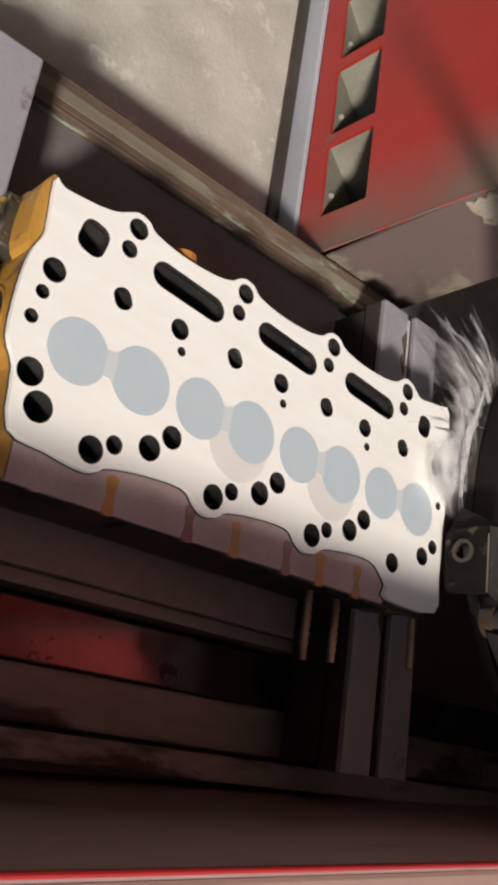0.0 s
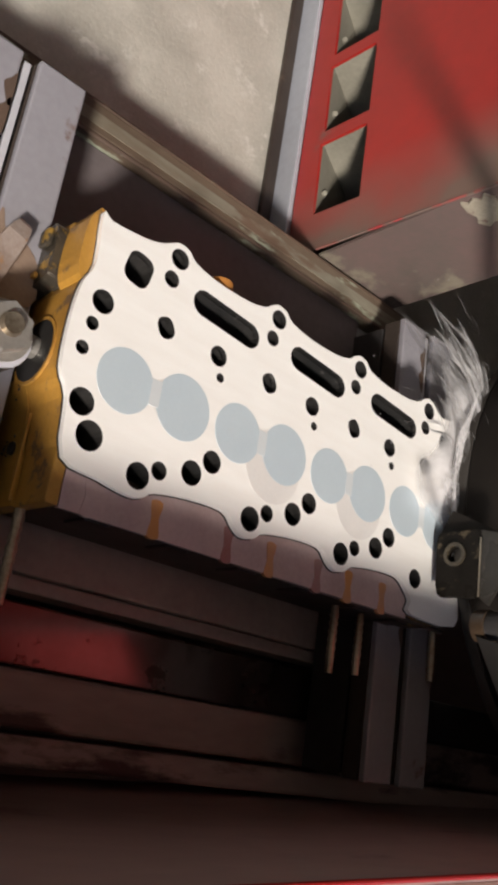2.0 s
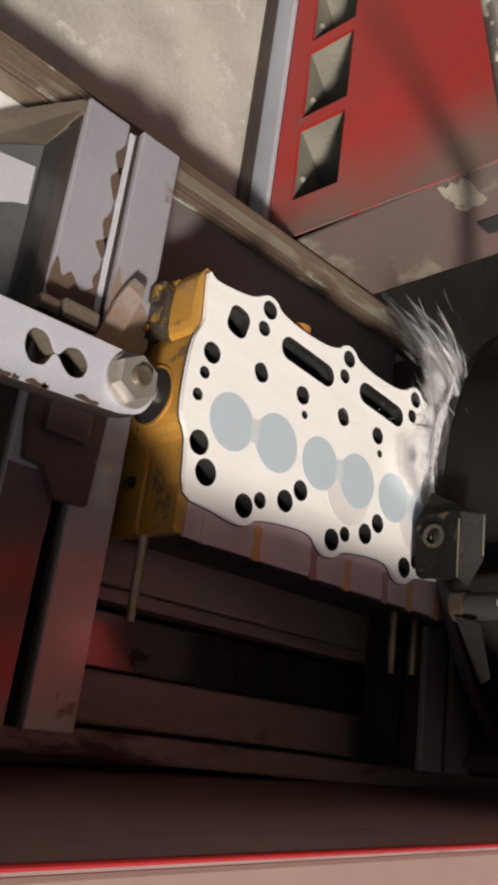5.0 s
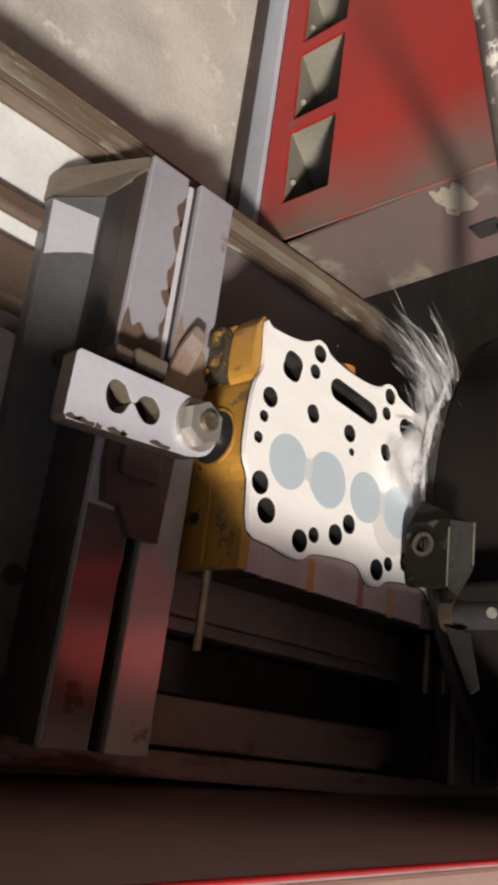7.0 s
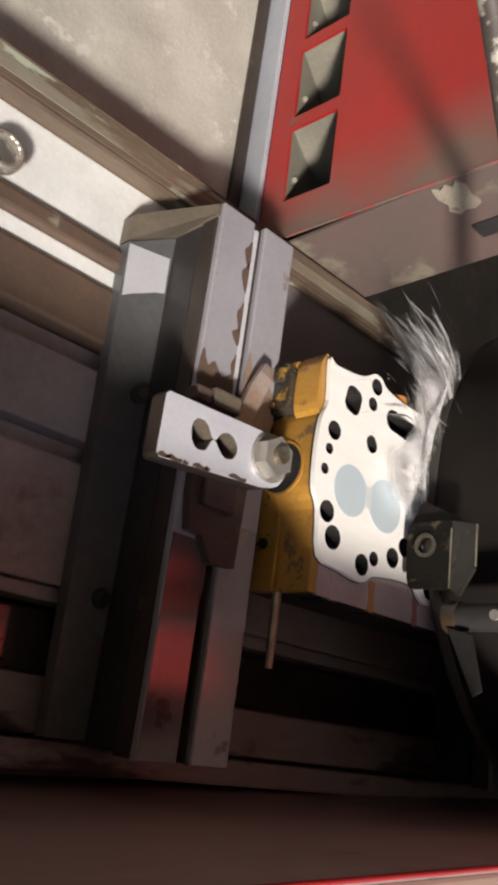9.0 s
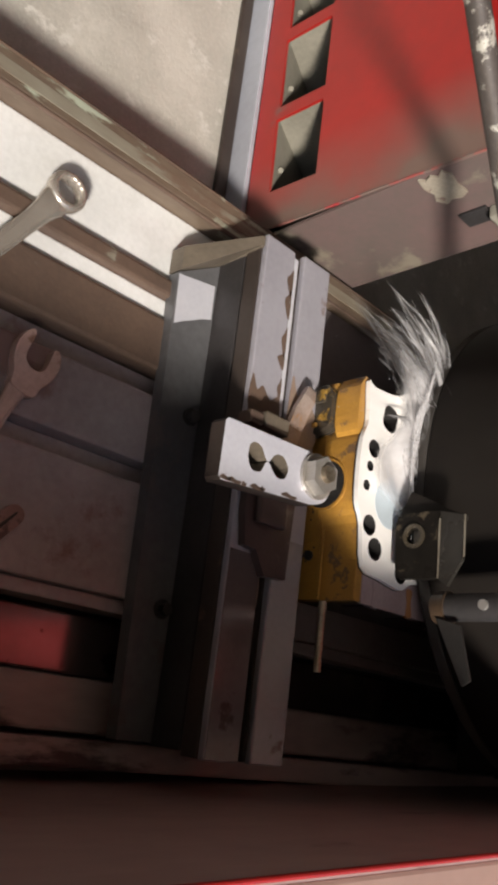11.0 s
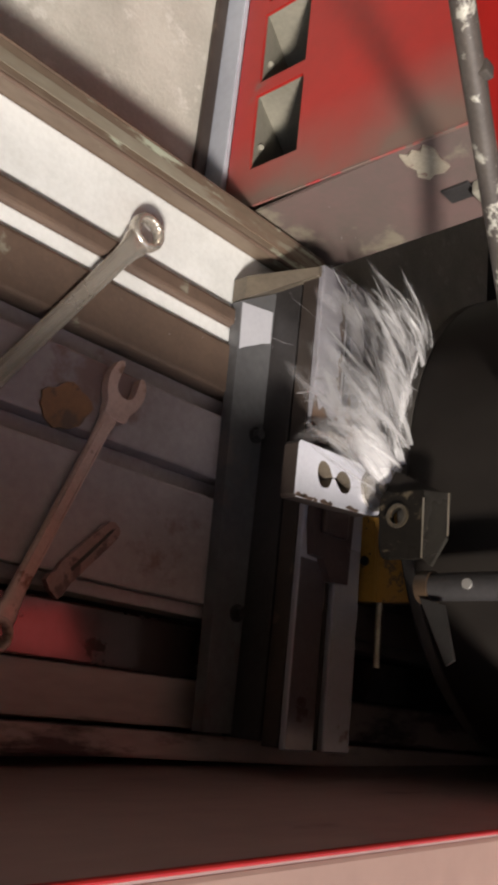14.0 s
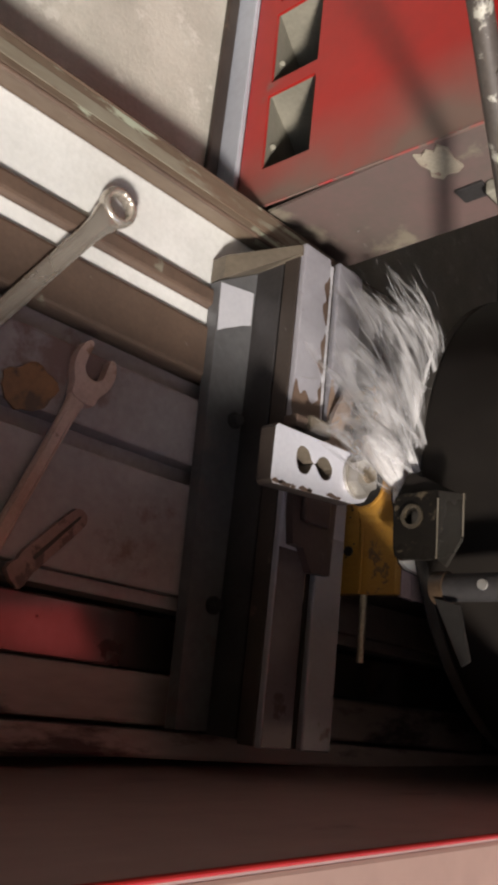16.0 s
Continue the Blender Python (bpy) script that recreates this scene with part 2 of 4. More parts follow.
def dusty_red():
    """Red paint that splashes have dulled towards its foot, with streaks."""
    m = RED.copy()
    m.name = "column_red"
    nt = m.node_tree
    bs = nt.nodes["Principled BSDF"]
    old = bs.inputs["Base Color"].links[0].from_socket
    co, sep, no = nt.nodes.new("ShaderNodeTexCoord"), nt.nodes.new("ShaderNodeSeparateXYZ"), nt.nodes.new("ShaderNodeTexNoise")
    no.inputs["Scale"].default_value, no.inputs["Detail"].default_value = 9, 6
    nt.links.new(co.outputs["Object"], sep.inputs[0])
    nt.links.new(co.outputs["Object"], no.inputs["Vector"])
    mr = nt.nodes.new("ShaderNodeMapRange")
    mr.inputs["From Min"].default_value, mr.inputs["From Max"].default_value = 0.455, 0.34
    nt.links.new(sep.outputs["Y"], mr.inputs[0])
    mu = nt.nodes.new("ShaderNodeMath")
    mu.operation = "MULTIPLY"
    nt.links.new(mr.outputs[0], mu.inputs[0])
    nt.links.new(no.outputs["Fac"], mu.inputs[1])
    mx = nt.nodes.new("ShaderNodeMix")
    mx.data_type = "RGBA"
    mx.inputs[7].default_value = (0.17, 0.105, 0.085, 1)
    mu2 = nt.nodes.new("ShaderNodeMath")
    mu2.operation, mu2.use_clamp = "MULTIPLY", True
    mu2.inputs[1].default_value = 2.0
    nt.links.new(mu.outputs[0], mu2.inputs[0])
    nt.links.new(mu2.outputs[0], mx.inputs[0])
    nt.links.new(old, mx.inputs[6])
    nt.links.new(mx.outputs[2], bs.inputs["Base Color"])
    return m


COLUMN_RED = dusty_red()


# ---- mesh helpers ----
def part(name, bm, mat, parent=None, label=""):
    me = bpy.data.meshes.new(name)
    bmesh.ops.recalc_face_normals(bm, faces=bm.faces)
    bm.to_mesh(me)
    bm.free()
    for m in (mat if isinstance(mat, (list, tuple)) else [mat]):
        me.materials.append(m)
    ob = new(name, me)
    ob.parent = parent
    if label:
        tagged(ob, label)
    return ob


def smooth(ob, angle=40):
    ob.data.shade_smooth()
    ob.data.set_sharp_from_angle(angle=radians(angle))
    return ob


def add_box(bm, x0, x1, y0, y1, z0, z1, bevel=0.0, m=None, seg=2):
    geo = bmesh.ops.create_cube(bm, size=1.0, matrix=Matrix.LocRotScale(((x0 + x1) / 2, (y0 + y1) / 2, (z0 + z1) / 2), None, (x1 - x0, y1 - y0, z1 - z0)))
    if bevel:
        edges = {e for v in geo["verts"] for e in v.link_edges}
        out = bmesh.ops.bevel(bm, geom=list(edges), offset=bevel, segments=seg, affect="EDGES", profile=0.6)
        verts = {v for f in out["faces"] for v in f.verts}
        verts |= {v for v in geo["verts"] if v.is_valid}
    else:
        verts = set(geo["verts"])
    if m is not None:
        bmesh.ops.transform(bm, matrix=m, verts=list(verts))
    return bm


def box(x0, x1, y0, y1, z0, z1, bevel=0.0, m=None):
    return add_box(bmesh.new(), x0, x1, y0, y1, z0, z1, bevel, m)


def add_rod(bm, a, b, r, r2=None, seg=16):
    a, b = Vector(a), Vector(b)
    m = Matrix.Translation((a + b) / 2) @ (b - a).to_track_quat("Z", "Y").to_matrix().to_4x4()
    bmesh.ops.create_cone(bm, cap_ends=True, segments=seg, radius1=r, radius2=r if r2 is None else r2, depth=(b - a).length, matrix=m)
    return bm


def rod(a, b, r, r2=None, seg=16):
    return add_rod(bmesh.new(), a, b, r, r2, seg)


def ring(x, y, r, n=20, sx=1.0):
    return [(x + r * sx * math.cos(2 * math.pi * i / n), y + r * math.sin(2 * math.pi * i / n)) for i in range(n)]


def capsule(xa, ya, xb, yb, r, n=8):
    """Outline of a rounded slot from a to b."""
    ang = math.atan2(yb - ya, xb - xa)
    pts = [(xb + r * math.cos(ang - math.pi / 2 + math.pi * i / n), yb + r * math.sin(ang - math.pi / 2 + math.pi * i / n)) for i in range(n + 1)]
    pts += [(xa + r * math.cos(ang + math.pi / 2 + math.pi * i / n), ya + r * math.sin(ang + math.pi / 2 + math.pi * i / n)) for i in range(n + 1)]
    return pts


def rounded(x, y, w, h, r, turn=0.0, n=4):
    pts = []
    for cx, cy, a in ((w / 2 - r, h / 2 - r, 0), (-w / 2 + r, h / 2 - r, 90), (-w / 2 + r, -h / 2 + r, 180), (w / 2 - r, -h / 2 + r, 270)):
        for i in range(n + 1):
            t = radians(a + 90 * i / n)
            px, py = cx + r * math.cos(t), cy + r * math.sin(t)
            c, s = math.cos(turn), math.sin(turn)
            pts.append((x + px * c - py * s, y + px * s + py * c))
    return pts


def plate(outline, holes, z0, z1, m=None, bores=False):
    """A plate with real holes through it. bores: the walls of the holes take the second material."""
    bm = bmesh.new()
    edges = []
    for loop in [outline] + list(holes):
        vs = [bm.verts.new((x, y, z1)) for x, y in loop]
        edges += [bm.edges.new((vs[i], vs[(i + 1) % len(vs)])) for i in range(len(vs))]
    bmesh.ops.triangle_fill(bm, edges=edges, use_beauty=True)
    out = bmesh.ops.extrude_face_region(bm, geom=list(bm.faces))
    bmesh.ops.translate(bm, vec=(0, 0, z0 - z1), verts=[g for g in out["geom"] if isinstance(g, bmesh.types.BMVert)])
    if bores:
        rim_xy = {(round(float(np.float32(x)), 5), round(float(np.float32(y)), 5)) for loop in holes for x, y in loop}
        for f in bm.faces:
            if abs(f.calc_center_median().z - (z0 + z1) / 2) < 1e-4 and all((round(v.co.x, 5), round(v.co.y, 5)) in rim_xy for v in f.verts):
                f.material_index = 1
    if m is not None:
        bm.transform(m)
    return bm


def grown(loop, d):
    """The closed outline moved outwards by d (its points run clockwise or not)."""
    n = len(loop)
    area = sum(loop[i][0] * loop[(i + 1) % n][1] - loop[(i + 1) % n][0] * loop[i][1] for i in range(n))
    sign = 1 if area > 0 else -1
    out = []
    for i in range(n):
        (ax, ay), (bx, by) = loop[i - 1], loop[(i + 1) % n]
        ln = math.hypot(bx - ax, by - ay) or 1
        out.append((loop[i][0] + sign * d * (by - ay) / ln, loop[i][1] - sign * d * (bx - ax) / ln))
    return out


def smooth_loop(points, steps=4):
    """A closed curve through the points."""
    out, n = [], len(points)
    for i in range(n):
        p0, p1, p2, p3 = (np.array(points[(i + k) % n]) for k in (-1, 0, 1, 2))
        for s in range(steps):
            t = s / steps
            out.append(tuple(0.5 * (2 * p1 + (p2 - p0) * t + (2 * p0 - 5 * p1 + 4 * p2 - p3) * t * t + (3 * p1 - p0 - 3 * p2 + p3) * t ** 3)))
    return out


def thing(name, label, category, group="", x=0.0, y=0.0, z=0.0):
    e = new(name)
    e.empty_display_size = 0.05
    e.location = (x, y, z)
    return tagged(e, label, category, group)


CARRIED = []      # everything that rides on the table


def carried(ob):
    CARRIED.append(ob)
    return ob


# ---- setting: floor, unseen shed shell, machine bed ----
FLOOR = -0.85
tagged(part("floor", box(-6, 8, -7, 7, FLOOR - 0.2, FLOOR), CONCRETE), "dusty pale concrete workshop floor with pits", kind="structure")
DECK = -0.238
tagged(part("plinth", box(-3, 4, 0.235, 3.2, FLOOR, DECK, 0.004), CONCRETE), "rough pale concrete plinth beside the machine", kind="structure")
# unseen shell added to hold back sky light, left open towards the sun
tagged(part("unseen_wall_north", box(-6, 8, 7, 7.2, FLOOR, 2.4), SHED), kind="structure")
tagged(part("unseen_wall_east", box(8, 8.2, -7, 7.2, FLOOR, 2.4), SHED), kind="structure")
tagged(part("unseen_wall_west", box(-6.2, -6, -2, 7.2, FLOOR, 2.4), SHED), kind="structure")
tagged(part("unseen_ceiling", box(-6.2, 8.2, -1.6, 7.2, 2.4, 2.6), SHED), kind="structure")

WAY = material("oily_guideway", (0.47, 0.365, 0.345), (0.30, 0.23, 0.215), 0.45, 0.1, 18, 0.2, spots=(0.08, 0.05, 0.05), spot_at=0.6, spot_scale=8, stretch=(0.3, 1, 1))
# machine bed under the table, and the coolant trough in front
bed = thing("machine_bed", "dark painted cast-iron bed of the grinding machine", "machine bed")
part("casting", box(-1.6, 2.0, -0.25, 0.22, FLOOR, -0.235, 0.01), BED, bed)
part("guideway", box(-1.6, 2.0, -0.262, -0.2125, -0.24, -0.178, 0.004), WAY, bed)
part("sunk_way", box(-1.6, 2.0, -0.2115, -0.155, -0.24, -0.182, 0.003), material("oily_sunken_way", (0.15, 0.12, 0.12), (0.11, 0.085, 0.08), 0.13, 0.7, 20, 0.02, spots=(0.05, 0.035, 0.03), spot_at=0.62, spot_scale=30), bed, "oily sunken way")
part("wiper_strip", box(-1.6, 2.0, -0.292, -0.266, -0.24, -0.165, 0.004), WAY, bed)
part("trough_floor", box(-1.6, 2.0, -0.34, -0.25, -0.30, -0.262, 0.003), BED, bed)

guard = thing("front_splash_guard", "red sheet-metal splash guard with a dusty pink top", "splash guard")
RIM_Y, RIM_Z = 0.0, 0.19
part("panel", box(-1.6, 2.2, RIM_Y - 0.012, RIM_Y, FLOOR + 0.25, RIM_Z - 0.001, 0.002), BED, guard)
part("top_flange", box(-1.6, 2.2, RIM_Y - 0.09, RIM_Y - 0.004, RIM_Z - 0.012, RIM_Z, 0.003), PINK, guard)
part("worn_edge", rod((-1.6, RIM_Y - 0.001, RIM_Z - 0.001), (2.2, RIM_Y - 0.001, RIM_Z - 0.001), 0.0018, seg=10), RED, guard, "bright red worn edge")
part("outer_panel", box(-1.6, 2.2, RIM_Y - 0.09, RIM_Y - 0.08, FLOOR, RIM_Z - 0.013, 0.002), RED, guard)
guard.matrix_basis = pose(0, -0.3085, 0, 0, 0, 1.8)

# red column with three niches, standing on the floor
col = thing("machine_column", "red painted machine column with square niches, dusty foot", "machine column")
CX, CY = 0.290, 0.352
holes = [(0.4015 + 0.1325 * k, 0.5105 + 0.1325 * k) for k in range(4)]
# front sheet built with real openings: y runs along u, z along v
m_front = Matrix(((0, 0, -1, CX), (1, 0, 0, 0), (0, 1, 0, 0), (0, 0, 0, 1)))
outer = [(CY, -0.1965), (1.5, -0.1965), (1.5, 0.115), (0.70, 0.115), (0.332, 0.148)]
hl = [[(a + 0.002, -0.158), (b + 0.006, -0.161), (b + 0.002, -0.083), (b - 0.006, -0.0805), (a - 0.002, -0.0805)] for a, b in holes]
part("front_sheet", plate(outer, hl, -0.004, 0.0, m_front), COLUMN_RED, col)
part("skirt", box(CX - 0.008, CX, CY + 0.02, 1.5, DECK, -0.197, 0.002), GREY_SKIRT, col, "bluish grey skirt strip")
part("skirt_seal", box(CX - 0.028, CX - 0.0085, CY + 0.02, 1.5, DECK, DECK + 0.008, 0.003), FLANK, col)
# gallery behind the openings: a dusty floor that falls away inwards
bm = bmesh.new()
cs = [(CX + 0.0045, -0.1605), (CX + 0.145, -0.226), (CX + 0.145, -0.232), (CX + 0.0045, -0.168)]
ends = [[bm.verts.new((x, y, z)) for x, z in cs] for y in (0.372, 1.48)]
bm.faces.new(ends[0]), bm.faces.new(ends[1][::-1])
for i in range(4):
    bm.faces.new((ends[0][i], ends[1][i], ends[1][(i + 1) % 4], ends[0][(i + 1) % 4]))
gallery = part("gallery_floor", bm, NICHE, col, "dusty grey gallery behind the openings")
for a, b in holes:
    part("boss", rod((CX + 0.030, a + 0.058, -0.180), (CX + 0.022, a + 0.052, -0.164), 0.0046, 0.0036), NICHE, gallery)
    part("rib", box(CX + 0.006, CX + 0.14, a - 0.014, a - 0.010, -0.225, -0.07), NICHE, gallery)
# cover and dark back wall added to keep light out of the gallery
part("top_cover", box(CX + 0.0045, 0.445, 0.3395, 1.49, 0.102, 0.108), RED, col)
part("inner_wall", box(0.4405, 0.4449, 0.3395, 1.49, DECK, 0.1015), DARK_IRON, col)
part("side_wall", box(CX + 0.001, 0.445, 0.335, 0.339, DECK, 0.145, 0.0, Matrix.Rotation(0.0, 4, "Z")), RED_DUSTY, col, "side wall caked with grinding dust")
CHIP = material("chipped_edge", (0.34, 0.03, 0.035), (0.20, 0.09, 0.075), 0.5, 0, 30, 0.3, spots=(0.15, 0.105, 0.088), spot_at=0.47, spot_scale=45)
part("edge_bead", rod((CX + 0.001, CY - 0.002, -0.196), (CX + 0.001, 0.333, 0.147), 0.0018, seg=10), CHIP, col, "chipped red edge")
m_side = Matrix(((1, 0, 0, 0), (0, 0, 1, 0.334), (0, 1, 0, 0), (0, 0, 0, 1)))
part("pale_scrape", plate([(0.2945, 0.064), (0.300, 0.070), (0.2955, 0.078), (0.302, 0.084), (0.2950, 0.092), (0.306, 0.0985), (0.322, 0.0960), (0.340, 0.0975), (0.3455, 0.088), (0.3420, 0.078), (0.3475, 0.069), (0.336, 0.061), (0.325, 0.066), (0.312, 0.0615)], [], -0.003, 0.0, m_side), material("scraped_primer", (0.36, 0.33, 0.26), (0.22, 0.18, 0.14), 0.6, 0, 60, 0.4, spots=(0.17, 0.11, 0.09), spot_at=0.62, spot_scale=70), col, "scraped pale patch")
# dark plate, proud of the wall, stands for the hole's shaded inside
part("latch_recess", box(0.374, 0.400, 0.331, 0.3345, 0.066, 0.100, 0.001), DARK_IRON, col, "dark plate drawn for the latch recess")
part("latch_block", box(0.378, 0.430, 0.318, 0.3345, 0.102, 0.150, 0.003), NICHE, col)

pipe = thing("coolant_pipe", "dark steel pipe with flaking pale paint", "pipe")
P0, P1 = Vector((0.09, 0.262, 0.253)), Vector((0.405, 0.092, 0.148))
PIPE = material("flaking_pipe", (0.10, 0.085, 0.075), (0.06, 0.05, 0.045), 0.5, 0.3, 60, 0.3, spots=(0.40, 0.38, 0.33), spot_at=0.59, spot_scale=45)
smooth(part("tube", rod(P0 - (P1 - P0) * 2.2, P1, 0.0095, seg=20), PIPE, pipe))
part("lug", box(-0.006, 0.006, -0.006, 0.006, -0.006, 0.014, 0.002, Matrix.Translation(P0.lerp(P1, 0.16))), PIPE, pipe)
part("clamp", rod(P1 - (P1 - P0).normalized() * 0.02, P1 + (P1 - P0).normalized() * 0.012, 0.014, seg=20), DARK_IRON, pipe)

# ---- grinding head: wheel, guard drum, spindle ----
gh = thing("grinding_head", "dark wet grinding wheel head with its guard drum", "grinding head")
WX, WY, WR = 0.702, 0.03, 0.298
bm = bmesh.new()
n = 96
prof = [(WR - 0.05, 0.004), (WR - 0.004, 0.004), (WR, 0.008), (WR, 0.018), (WR - 0.001, 0.0195), (WR - 0.05, 0.0195)]
rows = [[bm.verts.new((WX + r * math.cos(2 * math.pi * i / n), WY + r * math.sin(2 * math.pi * i / n), z)) for i in range(n)] for r, z in prof]
for k in range(len(rows)):
    a, b = rows[k], rows[(k + 1) % len(rows)]
    for i in range(n):
        bm.faces.new((a[i], a[(i + 1) % n], b[(i + 1) % n], b[i]))
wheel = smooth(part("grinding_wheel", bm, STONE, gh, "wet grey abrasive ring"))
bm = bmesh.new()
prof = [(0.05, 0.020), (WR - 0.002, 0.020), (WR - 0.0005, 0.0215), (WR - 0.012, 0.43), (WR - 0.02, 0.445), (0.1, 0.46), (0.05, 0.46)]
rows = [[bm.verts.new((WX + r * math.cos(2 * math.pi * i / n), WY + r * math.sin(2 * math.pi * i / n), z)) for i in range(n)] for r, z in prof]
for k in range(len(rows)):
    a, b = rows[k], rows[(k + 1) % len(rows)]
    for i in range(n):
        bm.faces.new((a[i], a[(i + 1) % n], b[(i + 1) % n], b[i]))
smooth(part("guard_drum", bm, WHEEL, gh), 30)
# unseen red shield added to the front of the drum; the oily ways and rails mirror it
bm = bmesh.new()
rows = []
for r in (WR + 0.004, WR + 0.007):
    for z in (0.24, 0.61):
        rows.append([bm.verts.new((WX + r * math.cos(radians(a)), WY + r * math.sin(radians(a)), z)) for a in range(190, 227, 3)])
for a, b in ((0, 1), (3, 2), (2, 0), (1, 3)):
    for i in range(len(rows[0]) - 1):
        bm.faces.new((rows[a][i], rows[a][i + 1], rows[b][i + 1], rows[b][i]))
for i in (0, -1):
    bm.faces.new((rows[0][i], rows[1][i], rows[3][i], rows[2][i]))
smooth(part("unseen_red_shield", bm, SHIELD_RED, gh, "unseen red sheet added to be mirrored in the ways"), 30)
part("spindle", rod((WX, WY, 0.462), (WX, WY, 0.9), 0.11, seg=40), DARK_IRON, gh)
part("head_casting", box(WX - 0.25, 1.9, WY - 0.3, WY + 0.34, 0.62, 1.25, 0.03), DARK_IRON, gh)
# unseen red sheet, added to carry the mirrored red further up
part("unseen_red_panel", box(WX - 0.257, WX - 0.2505, -0.26, 0.03, 0.64, 0.98, 0.002), SHIELD_RED, gh, "unseen red panel added to be mirrored in the ways")
# dark block added to fill the gap beyond the column with darkness
part("dark_backing", box(1.05, 1.9, WY - 0.3, 1.6, FLOOR, 1.25, 0.02), DARK_IRON, gh)

# ---- coolant nozzle bracket beside the wheel ----
br = thing("nozzle_bracket", "wet folded steel bracket holding a coolant tube", "bracket")
m_br = Matrix(((0, 0, -1, 0.372), (1, 0, 0, 0), (0, 1, 0, 0), (0, 0, 0, 1)))
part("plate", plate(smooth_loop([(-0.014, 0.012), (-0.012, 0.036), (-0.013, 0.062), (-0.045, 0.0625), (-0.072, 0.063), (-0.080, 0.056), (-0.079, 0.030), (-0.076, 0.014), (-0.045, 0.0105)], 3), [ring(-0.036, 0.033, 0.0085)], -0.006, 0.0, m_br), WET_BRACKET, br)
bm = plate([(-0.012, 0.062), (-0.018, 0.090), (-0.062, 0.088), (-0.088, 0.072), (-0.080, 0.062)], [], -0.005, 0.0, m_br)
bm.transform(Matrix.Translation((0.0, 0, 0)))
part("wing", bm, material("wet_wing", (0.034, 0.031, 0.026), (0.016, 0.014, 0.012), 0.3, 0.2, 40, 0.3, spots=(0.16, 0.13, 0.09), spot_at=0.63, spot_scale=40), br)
# this fold gets the near-black guard colour in place of its shade
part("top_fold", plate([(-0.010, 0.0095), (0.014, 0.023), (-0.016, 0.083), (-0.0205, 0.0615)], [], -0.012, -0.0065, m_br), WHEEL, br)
smooth(part("tube", rod((0.386, -0.106, 0.06), (0.386, -0.106, 0.75), 0.0135, seg=20), DARK_IRON, br, "black coolant tube"))
smooth(part("collar", rod((0.386, -0.106, 0.055), (0.386, -0.106, 0.069), 0.0160, seg=20), material("brown_collar", (0.07, 0.045, 0.028), (0.035, 0.025, 0.018), 0.35, 0.2, 60, 0.3), br))
part("rivet", rod((0.37, -0.106, 0.112), (0.376, -0.106, 0.112), 0.005, seg=10), NUT, br)
part("hanger", box(0.378, 0.40, -0.11, -0.07, 0.71, 0.745, 0.004), DARK_IRON, br)
part("stay", box(0.37, 0.50, -0.13, -0.08, 0.746, 0.79, 0.004), DARK_IRON, br)
part("drip_lip", plate([(-0.118, 0.062), (-0.125, 0.088), (-0.175, 0.100), (-0.18, 0.092), (-0.135, 0.07)], [], -0.004, 0.0, m_br), material("grey_lip", (0.034, 0.031, 0.029), (0.016, 0.015, 0.014), 0.4, 0, 30, 0.2), br)
m_w = Matrix(((0, 0, -1, 0.3718), (1, 0, 0, 0), (0, 1, 0, 0), (0, 0, 0, 1)))
part("washer", plate(ring(-0.036, 0.033, 0.0125, 24), [ring(-0.036, 0.033, 0.0086, 24)], 0.0, 0.0022, m_w), material("tan_grease", (0.065, 0.052, 0.034), (0.012, 0.010, 0.008), 0.3, 0, 50, 0.8), br, "washer caked with tan grease")
for z, y0, y1 in ((0.0625, -0.080, -0.020), (0.0905, -0.060, -0.018)):
    part("bright_edge", rod((0.3712, y0, z), (0.3712, y1, z), 0.0009, seg=8), STUD, br)

# ---- moving table ----
TX0, TX1 = -1.7, 0.47
table = carried(thing("machine_table", "long slotted machine table with rusty lip and wet pale gutter", "machine table"))


def strip(name, y0, y1, z0, z1, mat, label="", bevel=0.002, x0=TX0, x1=TX1):
    return part(name, box(x0, x1, y0, y1, z0, z1, bevel), mat, table, label)


strip("outer_lip", 0.287, 0.326, -0.20, -0.128, LIP, "brown lip with greenish wear", 0.005)
strip("worn_band", 0.2985, 0.3125, -0.1285, -0.1272, material("greenish_wear", (0.24, 0.225, 0.175), (0.16, 0.13, 0.095), 0.5, 0.1, 30, 0.35, spots=(0.15, 0.105, 0.075), spot_at=0.55, spot_scale=24, stretch=(0.25, 1, 1)), "greenish worn band", 0.0006)
for y in (0.2885, 0.3245):
    part("rusty_edge", rod((TX0, y, -0.1305), (TX1, y, -0.1305), 0.0028, seg=10), BROWN_STEEL, table)
strip("gutter", 0.204, 0.2865, -0.20, -0.152, GUTTER, "wet white gutter")
strip("ridge", 0.183, 0.2035, -0.20, -0.143, BROWN_STEEL, "rusty ridge", 0.004)
strip("groove", 0.160, 0.1825, -0.20, -0.153, GUTTER, "pale wet groove")
strip("brown_band", 0.100, 0.1595, -0.20, -0.147, BROWN_STEEL, "dull brown band", 0.004)
strip("slot_floor", 0.074, 0.0995, -0.20, -0.170, TABLE)
strip("top_slab", 0.000, 0.0735, -0.20, -0.150, TABLE, bevel=0.003)
strip("slot_floor", -0.021, -0.0005, -0.20, -0.170, TABLE)
strip("top_slab", -0.136, -0.0215, -0.20, -0.150, TABLE, bevel=0.003)
strip("slot_floor", -0.150, -0.1365, -0.20, -0.159, TABLE)
part("underside", box(TX0, TX1, -0.150, 0.31, -0.2345, -0.201), DARK_IRON, table)

